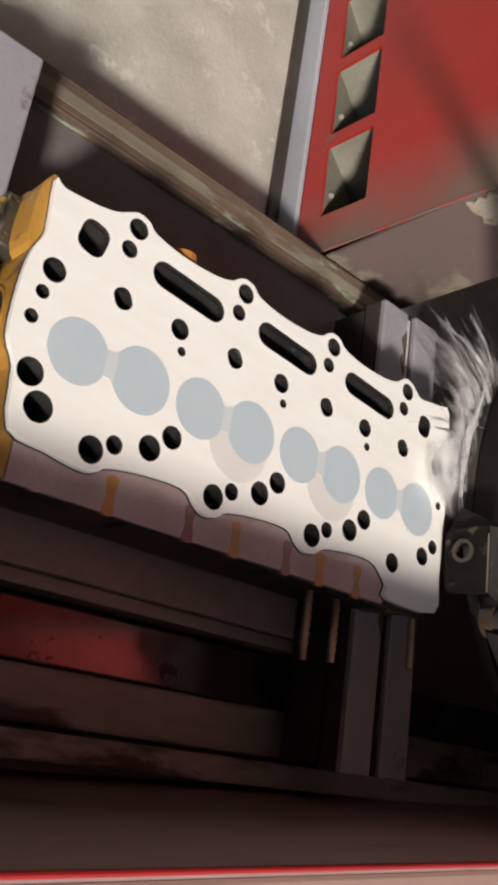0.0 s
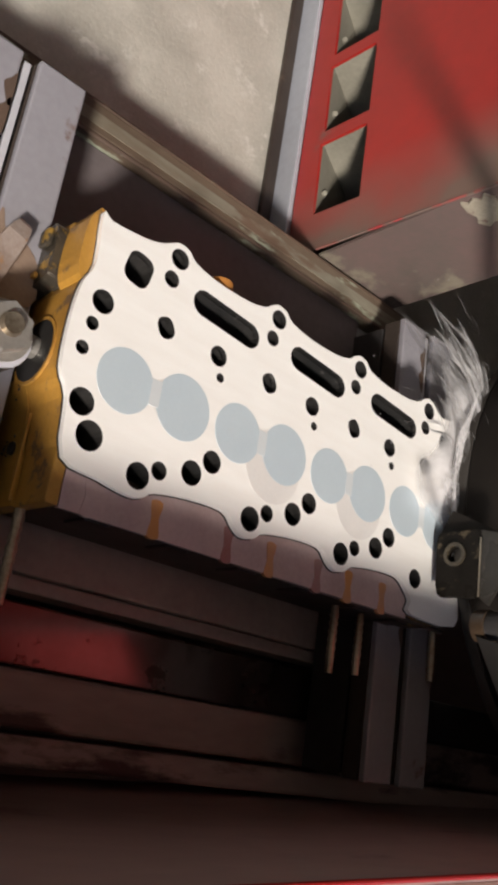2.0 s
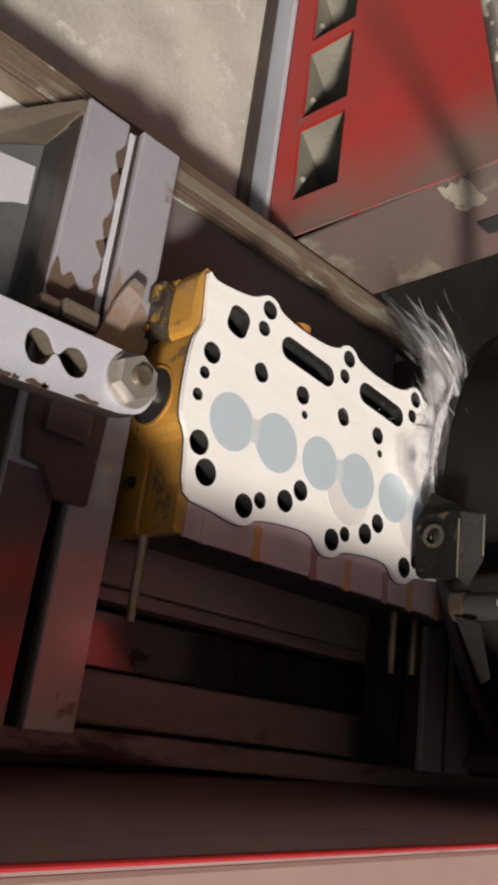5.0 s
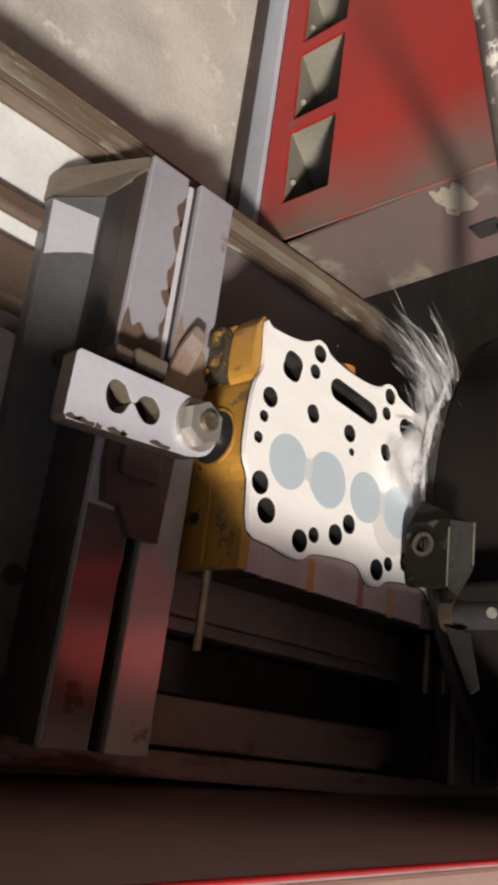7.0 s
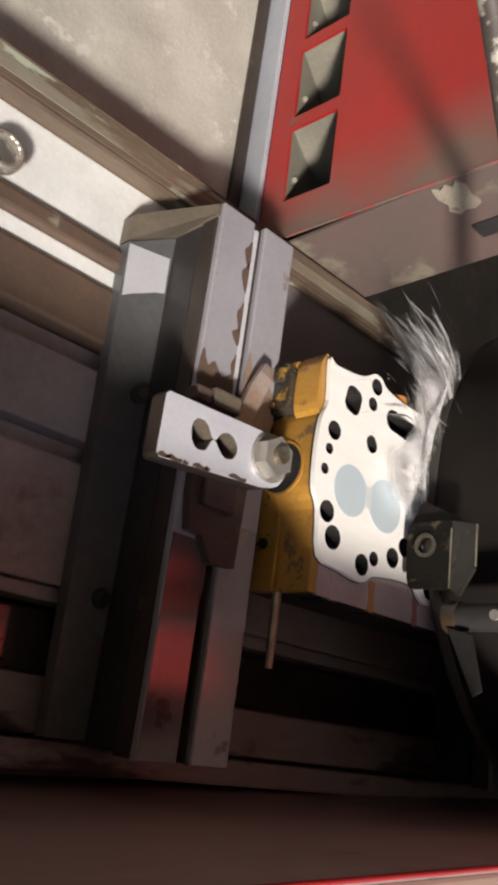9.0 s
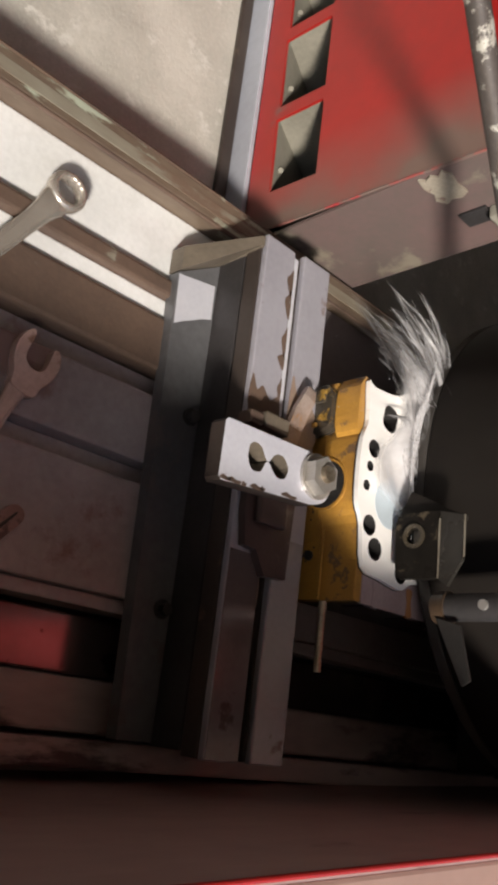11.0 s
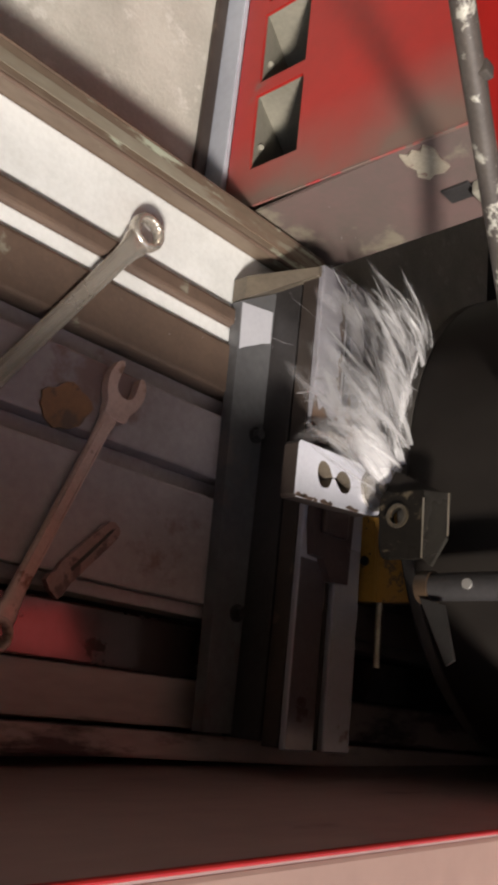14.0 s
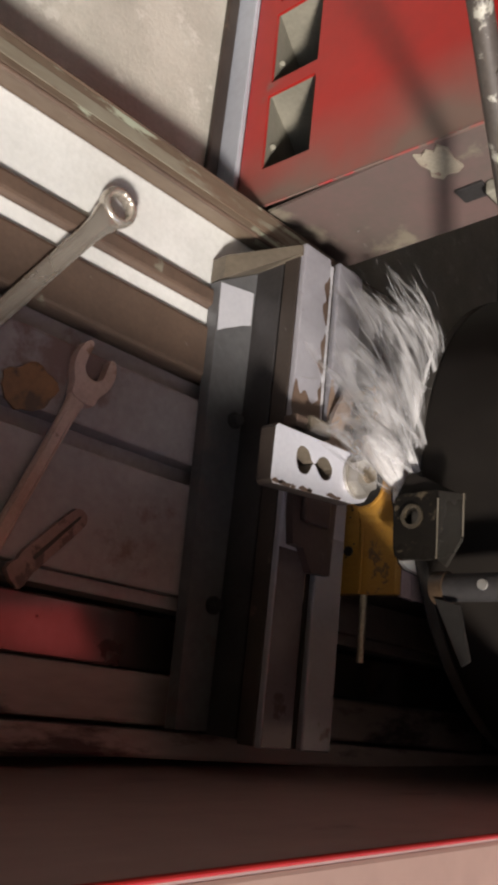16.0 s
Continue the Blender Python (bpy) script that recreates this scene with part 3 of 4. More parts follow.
# dark sheet deepens the cylinder head's shadow on the white gutter
part("gutter_shade_sheet", box(-0.12, 0.335, 0.162, 0.2860, -0.1505, -0.1415, 0.002), material("shade_sheet", (0.19, 0.165, 0.17), (0.13, 0.11, 0.11), 0.5, 0.3, 20, 0.15, spots=(0.12, 0.05, 0.04), spot_at=0.66, spot_scale=9), table, "dark sheet added over the gutter in the head's shadow")

# ---- clamping beams lying across the table ----


rng_wear = random.Random(5)
GUSSET = material("dull_gusset", (0.17, 0.14, 0.105), (0.10, 0.082, 0.062), 0.5, 0.1, 40, 0.25)


def clamp_beam():
    b = thing("clamp_beam", "pale worn steel slotted beam with rust patches, bolted across the table", "clamp beam", "clamp beams")
    # two top rails with a slot between, in the beam's own space (x from its edge)
    part("rail", box(0.0, 0.0445, -0.270, 0.262, -0.068, -0.060, 0.002), BEAM_TOP, b)
    part("rail", box(0.060, 0.105, -0.270, 0.266, -0.068, -0.060, 0.002), BEAM_TOP, b)
    # flanks are darker than the rail tops
    part("rail_side", box(-0.0005, 0.046, -0.269, 0.261, -0.090, -0.0685, 0.001), FLANK, b, "dark brown rail flank")
    part("rail_side", box(0.0585, 0.1055, -0.269, 0.265, -0.090, -0.0685, 0.001), FLANK, b, "dark brown rail flank")
    # pale strip stops where the sunlight in the slot stops
    part("sunlit_slot_wall", box(0.0485, 0.0545, 0.030, 0.258, -0.094, -0.064, 0.0008), WHITE_STEEL, b, "worn slot floor, pale only where sunlit")
    part("web", box(0.002, 0.103, -0.265, 0.258, -0.1495, -0.0945, 0.002), DARK_IRON, b)
    # rust eaten along the slot edge
    for y in range(12):
        yy = 0.22 - 0.031 * y + rng_wear.uniform(-0.008, 0.008)
        w, h = rng_wear.uniform(0.004, 0.011), rng_wear.uniform(0.009, 0.018)
        part("rust_patch", plate(smooth_loop([(0.0445, yy - h), (0.0445 - w * 0.7, yy - h * 0.4), (0.0445 - w, yy + h * 0.2), (0.0445 - w * 0.5, yy + h * 0.6), (0.0445, yy + h)], 3), [], -0.0615, -0.0597), BROWN_STEEL, b)
    part("foot", plate([(-0.040, -0.262), (0.0015, -0.262), (0.0015, 0.2455), (-0.0550, 0.2110)], [], -0.1495, -0.134), BEAM_FOOT, b, "foot flange darkened for its shaded length")
    # sloping end gusset
    bm = bmesh.new()
    tri = [(-0.056, -0.149), (-0.056, -0.128), (-0.004, -0.064), (0.0035, -0.064), (0.0035, -0.149)]
    fr = [bm.verts.new((x, 0.212 if x < -0.01 else 0.247, z)) for x, z in tri]
    bk = [bm.verts.new((x, 0.2405 + (0.018 if x > -0.01 else 0), z)) for x, z in tri]
    bm.faces.new(fr), bm.faces.new(bk[::-1])
    for i in range(5):
        bm.faces.new((fr[i], bk[i], bk[(i + 1) % 5], fr[(i + 1) % 5]))
    part("gusset", bm, GUSSET, b, "brown welded end gusset")
    for y in (0.06, -0.14):
        bolt = part("foot_bolt", rod((-0.010, y, -0.134), (-0.010, y, -0.124), 0.0065, seg=6), DARK_IRON, b)
        part("washer", rod((-0.010, y, -0.1342), (-0.010, y, -0.1315), 0.0095, seg=20), DARK_IRON, bolt)
    return b


beam = carried(clamp_beam())
beam.location = (-0.246, 0, 0)
# pale plate paints the sunlit end of the foot
part("sunlit_zone", plate([(-0.0535, 0.2095), (-0.002, 0.2185), (-0.001, 0.178), (-0.014, 0.173), (-0.026, 0.166), (-0.038, 0.160), (-0.0507, 0.152)], [], -0.1345, -0.1334), WHITE_STEEL, beam, "pale plate for the sunlit end of the foot")
# glossy brown plate laid on the rail to mirror the red shield
RAIL_MIRROR = material("oily_brown_mirror", (0.17, 0.13, 0.125), (0.22, 0.18, 0.18), 0.17, 0.6, 30, 0.02, spots=(0.10, 0.06, 0.055), spot_at=0.62, spot_scale=30)
part("rail_overlay", box(0.0012, 0.0433, -0.2688, -0.080, -0.0603, -0.0596, 0.0002), RAIL_MIRROR, beam, "brown oily rail made glossy to mirror the red shield")
part("rail_overlay", plate(smooth_loop([(0.002, 0.10), (0.010, 0.085), (0.018, 0.092), (0.030, 0.080), (0.043, 0.088), (0.043, 0.058), (0.002, 0.058)], 3), [], -0.0602, -0.0595), BROWN_STEEL, beam, "rust where the clamp slides")
part("rail_overlay", plate(smooth_loop([(0.0615, 0.12), (0.070, 0.10), (0.080, 0.105), (0.103, 0.085), (0.103, 0.05), (0.0615, 0.05)], 3), [], -0.0602, -0.0595), material("tan_rust", (0.30, 0.22, 0.17), (0.22, 0.15, 0.11), 0.55, 0.1, 50, 0.2), beam, "tan rust where the strap lies")
part("worn_rail", box(0.0612, 0.1038, -0.2688, -0.055, -0.0603, -0.0596, 0.0002), material("polished_rail", (0.46, 0.44, 0.46), (0.36, 0.34, 0.36), 0.24, 0.35, 30, 0.03, spots=(0.20, 0.13, 0.12), spot_at=0.68, spot_scale=22), beam, "pale polished end of the rail")
beam_b = carried(copy_thing(beam, pose(0.328, 0.004, 0)))
for c in list(beam_b.children):
    if c.name.startswith(("gusset", "foot", "rail_overlay", "sunlit_zone", "worn_rail")):
        for k in list(c.children):
            bpy.data.objects.remove(k)
        bpy.data.objects.remove(c)


SLIDE = material("dark_red_slide", (0.085, 0.055, 0.05), (0.05, 0.034, 0.031), 0.4, 0.2, 40, 0.35, spots=(0.17, 0.13, 0.12), spot_at=0.67, spot_scale=35)
ARM_WHITE = material("white_worn_arm", (0.66, 0.67, 0.72), (0.54, 0.54, 0.60), 0.32, 0.2, 40, 0.06, spots=(0.30, 0.20, 0.18), spot_at=0.71, spot_scale=16)


def clamp_arm():
    a = thing("clamp_arm", "white-worn steel arm with two holes and a bright bolt", "clamp arm")
    out = [(-0.1295, -0.036), (-0.1292, 0.016), (-0.126, 0.020)]
    out += [(-0.012, 0.0235)] + [(0.002 + 0.025 * math.sin(radians(t)), -0.0025 + 0.025 * math.cos(radians(t))) for t in range(10, 180, 17)] + [(-0.004, -0.030), (-0.126, -0.0395)]
    key = smooth_loop([(-0.095, 0.002), (-0.089, 0.008), (-0.079, 0.006), (-0.0715, -0.004), (-0.066, -0.004), (-0.060, 0.004), (-0.049, 0.006), (-0.040, -0.003), (-0.043, -0.014), (-0.053, -0.017), (-0.061, -0.012), (-0.0665, -0.006), (-0.0715, -0.0065), (-0.077, -0.017), (-0.088, -0.019), (-0.095, -0.010)], 3)
    bm = plate(out, [key], -0.044, -0.025, None, True)
    # outer side walls, picked by facing, take the dark third material
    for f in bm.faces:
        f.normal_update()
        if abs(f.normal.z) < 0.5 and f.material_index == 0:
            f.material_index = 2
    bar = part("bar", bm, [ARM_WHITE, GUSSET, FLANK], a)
    mod = bar.modifiers.new("worn edges", "BEVEL")
    mod.width, mod.segments, mod.limit_method, mod.angle_limit = 0.002, 2, "ANGLE", radians(50)
    for x, y, w in ((-0.121, -0.0385, 0.007), (-0.110, -0.0382, 0.009), (-0.097, -0.0378, 0.003), (-0.080, -0.0362, 0.009), (-0.072, -0.0355, 0.003), (-0.035, -0.0322, 0.011)):
        part("rust_chip", plate(smooth_loop([(x - w, y + 0.0006), (x - w * 0.4, y + 0.0050), (x + w * 0.3, y + 0.0034), (x + w, y + 0.0040), (x + w * 0.8, y + 0.0006)], 3), [], -0.026, -0.0247), BROWN_STEEL, bar)
    nut = part("hexagon_bolt", rod((0, 0, -0.0245), (0, 0, -0.010), 0.0205, 0.0195, seg=6), NUT, a, "bright hexagon bolt")
    part("washer", rod((0.001, 0, -0.0247), (0.001, 0, -0.0215), 0.0235, seg=28), NUT, nut)
    smooth(part("bolt_end", rod((0.001, 0.001, -0.010), (0.001, 0.001, -0.005), 0.0095, 0.008, seg=18), STUD, nut))
    part("slide_block", plate([(-0.066, -0.049), (-0.061, -0.082), (-0.045, -0.083), (-0.030, -0.106), (0.0, -0.104), (0.004, -0.02), (0.004, 0.03), (-0.066, 0.03)], [], -0.0595, -0.0505), SLIDE, a)
    part("slide_pad", box(-0.054, -0.014, -0.058, -0.030, -0.0503, -0.042, 0.003), SLIDE, a)
    part("key", box(-0.0835, -0.066, 0.0335, 0.047, -0.059, -0.040, 0.002), BROWN_STEEL, a)
    part("key", box(-0.064, -0.030, 0.0335, 0.051, -0.059, -0.038, 0.002), GUSSET, a)
    part("pivot_pin", rod((0.015, 0.006, -0.040), (0.037, 0.007, -0.044), 0.009, seg=20), NUT, a)
    return a


arm = carried(clamp_arm())
arm.location = (-0.175, 0.006, 0)

knob = carried(thing("steel_strap", "bright scuffed bent steel strap beside the cylinder head", "steel strap"))
SCUFF = material("scuffed_steel", (0.50, 0.42, 0.38), (0.34, 0.25, 0.2), 0.35, 0.5, 60, 0.4, spots=(0.5, 0.26, 0.1), spot_at=0.62, spot_scale=40)
bm = bmesh.new()
rows = []
for y, z, w0, w1 in ((-0.045, -0.004, -0.009, 0.011), (-0.020, -0.003, -0.009, 0.011), (0.002, 0.0, -0.010, 0.010), (0.018, 0.004, -0.009, 0.009), (0.030, 0.003, -0.006, 0.007), (0.033, 0.001, -0.003, 0.005)):
    rows.append([bm.verts.new((x, y, z + h)) for x, h in ((w0, 0.0), (w1, 0.0), (w1, -0.006), (w0, -0.006))])
for a, b in zip(rows, rows[1:]):
    for i in range(4):
        bm.faces.new((a[i], a[(i + 1) % 4], b[(i + 1) % 4], b[i]))
bm.faces.new(rows[0][::-1]), bm.faces.new(rows[-1])
part("strap", bm, SCUFF, knob)
knob.matrix_basis = pose(-0.178, 0.078, -0.0475, 0, 0, -17)

# ---- cylinder head ----
head = carried(thing("cylinder_head", "ochre painted engine cylinder head with a freshly ground pale face", "cylinder head"))
top = [(-0.129, 0.123), (-0.120, 0.120), (-0.092, 0.122), (-0.074, 0.126)]
for k in range(4):
    o = k * 0.1195
    top += [(-0.063 + o, 0.132), (-0.054 + o, 0.1365), (-0.043 + o, 0.1345), (-0.034 + o, 0.1275)]
    if k < 3:
        top += [(-0.006 + o, 0.1225), (0.030 + o, 0.1225), (0.050 + o, 0.127)]
top += [(0.335, 0.124), (0.367, 0.129), (0.384, 0.126)]
right = [(0.3865, 0.06), (0.3875, 0.0), (0.384, -0.06), (0.380, -0.099), (0.303, -0.101)]
bottom = [(0.301, -0.088), (0.294, -0.080)]
for k in (2, 1, 0):
    o = k * 0.1195
    bottom += [(0.038 + o, -0.0695), (0.0 + o, -0.0705), (-0.033 + o, -0.076), (-0.045 + o, -0.0835), (-0.058 + o, -0.0850), (-0.068 + o, -0.0795)]
bottom = bottom[:-1] + [(-0.085, -0.081), (-0.117, -0.074)]
left = [(-0.1245, -0.03), (-0.1345, -0.01), (-0.136, 0.03), (-0.133, 0.06), (-0.126, 0.08)]
outline = smooth_loop(top + right + bottom + left, 3)
holes = [rounded(-0.088, 0.0935, 0.025, 0.029, 0.009, -0.2), rounded(0.3405, 0.0945, 0.020, 0.024, 0.008, -0.2)]
for x, y, r in ((-0.1129, 0.0521, 0.0098), (-0.1178, 0.0315, 0.0056), (-0.1216, 0.0099, 0.0056), (-0.1121, -0.03, 0.0108), (-0.1, -0.0525, 0.0118),
                (0.3668, 0.056, 0.0095), (0.3744, 0.0149, 0.0045), (0.3695, -0.0322, 0.0075), (0.3525, -0.046, 0.0095), (0.3047, -0.0645, 0.0098)):
    holes.append(ring(x, y, r))
for k in range(4):
    o = k * 0.1197
    holes += [ring(-0.0514 + o, 0.1225, 0.0092), ring(-0.0559 + o, 0.1013, 0.0075), rounded(-0.0522 + o, 0.058, 0.0165, 0.0185, 0.007, 0.5)]
    if k < 3:
        holes += [capsule(-0.019 + o, 0.0965, 0.036 + o, 0.0915, 0.0118), ring(0.0055 + o, 0.0578, 0.0092), ring(0.011 + o, 0.0397, 0.0042),
                  ring(-0.052 + o, -0.068, 0.0108), ring(-0.0335 + o, -0.058, 0.0075), ring(-0.002 + o, -0.0495, 0.0105), ring(0.017 + o, -0.034, 0.0098)]
deck = part("deck", plate(outline, holes, -0.005, 0.0, None, True), [GROUND_FACE, BORE], head, "freshly ground pale metal face")
part("pad_edge", plate(grown(outline, 0.0008), holes, -0.0064, -0.0050), BORE, head, "dark edge under the ground face")
part("port_floor", plate([(-0.118, -0.098), (0.374, -0.093), (0.376, 0.117), (-0.11, 0.110)], [], -0.0375, -0.0360), material("port_floor", (0.17, 0.16, 0.15), (0.07, 0.066, 0.06), 0.4, 0.3, 60, 0.4, spots=(0.30, 0.28, 0.26), spot_at=0.66, spot_scale=50), head)
body_out = [(-0.121, -0.1065), (-0.1086, -0.1065), (-0.1085, -0.069), (0.376, -0.069), (0.380, 0.118), (0.33, 0.114), (-0.09, 0.112), (-0.128, 0.119), (-0.127, 0.08), (-0.133, 0.06), (-0.136, 0.03), (-0.1345, -0.01), (-0.1265, -0.03)]
part("upper_casting", plate(outline, holes, -0.052, -0.005, None, True), [OCHRE, BORE], head)
part("body", plate(body_out, [], -0.110, -0.0525), OCHRE, head)
# bare side flange below the ground face
part("flange", plate([(-0.1085, -0.1085), (0.303, -0.1055)] + [(x, y + 0.003) for x, y in bottom] + [(-0.1085, -0.071)], [], -0.0105, -0.0066), CAST, head, "bare purple-grey casting edge")
# edge, wall and lugs are coloured dark for the shade of the undercut
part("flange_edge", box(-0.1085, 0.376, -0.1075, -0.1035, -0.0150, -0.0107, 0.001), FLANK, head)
part("side_wall", box(-0.1085, 0.374, -0.1025, -0.070, -0.109, -0.0108, 0.002), FLANK, head, "side wall blackened for the shade under the flange")
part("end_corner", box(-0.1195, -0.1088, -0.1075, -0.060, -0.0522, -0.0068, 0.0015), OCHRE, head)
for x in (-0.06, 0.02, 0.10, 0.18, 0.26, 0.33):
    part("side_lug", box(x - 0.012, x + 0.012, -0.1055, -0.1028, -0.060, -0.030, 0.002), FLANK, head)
for x, mt in ((-0.085, CAST), (-0.024, RUST_RUN), (0.053, RED_RUN), (0.104, RUST_RUN), (0.166, RED_RUN), (0.21, RUST_RUN), (0.262, RUST_RUN)):
    w = 0.0055
    part("rust_run", plate(smooth_loop([(x - w, -0.1078), (x - w * 0.7, -0.095), (x - w * 1.1, -0.080), (x + w * 0.9, -0.080), (x + w * 0.6, -0.093), (x + w, -0.1078)], 3), [], -0.0100, -0.0061), mt, head, "streak of rust")
# end face details: recess hole as a dark disc, cast ledge, pits
part("end_bore", rod((-0.1372, 0.011, -0.043), (-0.1300, 0.011, -0.043), 0.0255, seg=32), BORE, head)
bm = plate(ring(0, 0, 0.0285, 36), [ring(0, 0, 0.0258, 36)], 0.0, 0.0020)
bm.transform(Matrix.Translation((-0.1352, 0.011, -0.043)) @ pose(0, 0, 0, 0, -90, 0))
part("bore_lip", bm, OCHRE, head)
part("end_ledge", plate(smooth_loop([(-0.124, 0.064), (-0.135, 0.068), (-0.138, 0.085), (-0.137, 0.11), (-0.134, 0.122), (-0.124, 0.128)], 2), [], -0.036, -0.0055), OCHRE, head)
part("end_ledge", box(-0.133, -0.122, 0.116, 0.1285, -0.100, -0.037, 0.004), OCHRE, head)
GREASE = material("greasy_bracket", (0.085, 0.072, 0.055), (0.035, 0.030, 0.025), 0.28, 0.3, 60, 0.5, spots=(0.40, 0.24, 0.05), spot_at=0.60, spot_scale=55)
m_end = Matrix(((0, 0, -1, -0.1262), (1, 0, 0, 0), (0, 1, 0, 0), (0, 0, 0, 1)))
brk = part("end_bracket", plate(smooth_loop([(0.070, -0.094), (0.066, -0.070), (0.072, -0.045), (0.080, -0.038), (0.112, -0.038), (0.122, -0.046), (0.118, -0.066), (0.104, -0.084), (0.092, -0.098), (0.080, -0.100)], 3), [ring(0.082, -0.088, 0.0042, 14), rounded(0.090, -0.072, 0.007, 0.012, 0.002)], 0.0, 0.018, m_end), GREASE, head, "small greasy steel bracket")
part("bracket_rib", box(-0.1480, -0.1445, 0.074, 0.079, -0.086, -0.054, 0.001), OCHRE, brk)
part("bracket_rib", box(-0.1475, -0.1445, 0.098, 0.112, -0.066, -0.062, 0.001), GREASE, brk)
part("bracket_cap", box(-0.1500, -0.1445, 0.100, 0.116, -0.058, -0.042, 0.003), GREASE, brk)
pit = random.Random(11)
for k in range(26):
    y, z = pit.uniform(-0.098, 0.06), pit.uniform(-0.105, -0.056)
    part("paint_chip", plate(smooth_loop([(pit.uniform(0.6, 1.3) * pit.choice((0.0008, 0.0012, 0.002)) * math.cos(q * 1.05) + y, pit.uniform(0.6, 1.3) * 0.0013 * math.sin(q * 1.05) + z) for q in range(6)], 2), [], -0.0005, 0.0003,
         Matrix(((0, 0, -1, -0.1215 - 0.0150 * min(max((y + 0.1065) / 0.0965, 0), 1)), (1, 0, 0, 0), (0, 1, 0, 0), (0, 0, 0, 1)))), BORE, head)
part("end_plug", rod((-0.1262, -0.061, -0.066), (-0.1238, -0.061, -0.066), 0.0055, seg=16), BORE, head)
part("end_rib", box(-0.1265, -0.1238, -0.104, -0.035, -0.0505, -0.0470, 0.0012), OCHRE, head)
part("core_plug", rod((0.006, 0.108, -0.0165), (0.006, 0.1345, -0.0165), 0.0140, 0.0120, seg=24), material("orange_plug", (0.55, 0.24, 0.05), (0.38, 0.15, 0.035), 0.55, 0, 60, 0.3), head, "orange rusty core plug")
for k in range(4):
    o = k * 0.1195
    zt = 0.0002
    part("chamber_mark", plate(ring(-0.033 + o, -0.015 if k in (1, 2) else 0.0, 0.0335 if k in (1, 2) else 0.02, 40), [], -0.002, 0.0001), CHAMBER, head)
    v = part("valve", plate(ring(-0.0795 + o, 0.0, 0.0262, 40), [], -0.002, zt), VALVE, head, "bluish steel valve disc")
    part("valve", plate(ring(-0.0215 + o, 0.0, 0.0278, 40), [], -0.002, zt), VALVE, head, "bluish steel valve disc")
    part("bridge", box(-0.0555 + o, -0.0455 + o, -0.010, 0.012, -0.002, 0.0003, 0.0), SEAT, head, "bright bridge between valves")
for x, ln, y, z in ((-0.114, 0.074, -0.104, -0.05), (0.245, 0.066, -0.104, -0.05), (0.285, 0.062, -0.104, -0.05), (0.371, 0.062, -0.096, -0.02)):
    st = part("stud", rod((x, y, z), (x, y - ln, z), 0.0040, seg=12), STUD, head, "greasy threaded stud")
    for i in range(6):
        part("thread", rod((x, y - 0.008 - 0.008 * i, z), (x, y - 0.0115 - 0.008 * i, z), 0.0047, seg=10), STUD, st)


# ---- spanners lying on the table ----
def loft(stations, n=16):
    """A bar of rounded section. stations: (x, half width, half thickness, z)."""
    bm = bmesh.new()
    rows = []
    for x, w, h, z in stations:
        row = []
        for k in range(n):
            a = 2 * math.pi * (k + 0.5) / n
            c, d = math.cos(a), math.sin(a)
            row.append(bm.verts.new((x, w * math.copysign(abs(c) ** 0.6, c), z + h * math.copysign(abs(d) ** 0.6, d))))
        rows.append(row)
    for a, b in zip(rows, rows[1:]):
        for k in range(n):
            bm.faces.new((a[k], a[(k + 1) % n], b[(k + 1) % n], b[k]))
    bm.faces.new(rows[0][::-1]), bm.faces.new(rows[-1])
    return bm


def ring_head(r, inner, half, tilt):
    """A ring end with a rounded wall and a twelve-point hole, tilted down from the shank."""
    bm = bmesh.new()
    n = 48
    prof = [(0, -0.8), (0.35, -1.0), (0.75, -0.9), (1.0, -0.45), (1.0, 0.45), (0.75, 0.9), (0.35, 1.0), (0, 0.8)]
    rows = []
    for f, z in prof:
        row = []
        for k in range(n):
            a = 2 * math.pi * k / n
            hole = inner * (0.94 + 0.06 * math.cos(12 * a))
            q = hole + (r - hole) * f
            row.append(bm.verts.new((q * math.cos(a), q * math.sin(a), z * half)))
        rows.append(row)
    for i in range(len(rows)):
        a, b = rows[i], rows[(i + 1) % len(rows)]
        for k in range(n):
            bm.faces.new((a[k], a[(k + 1) % n], b[(k + 1) % n], b[k]))
    bm.transform(pose(0, 0, 0, 0, tilt, 0))
    return bm


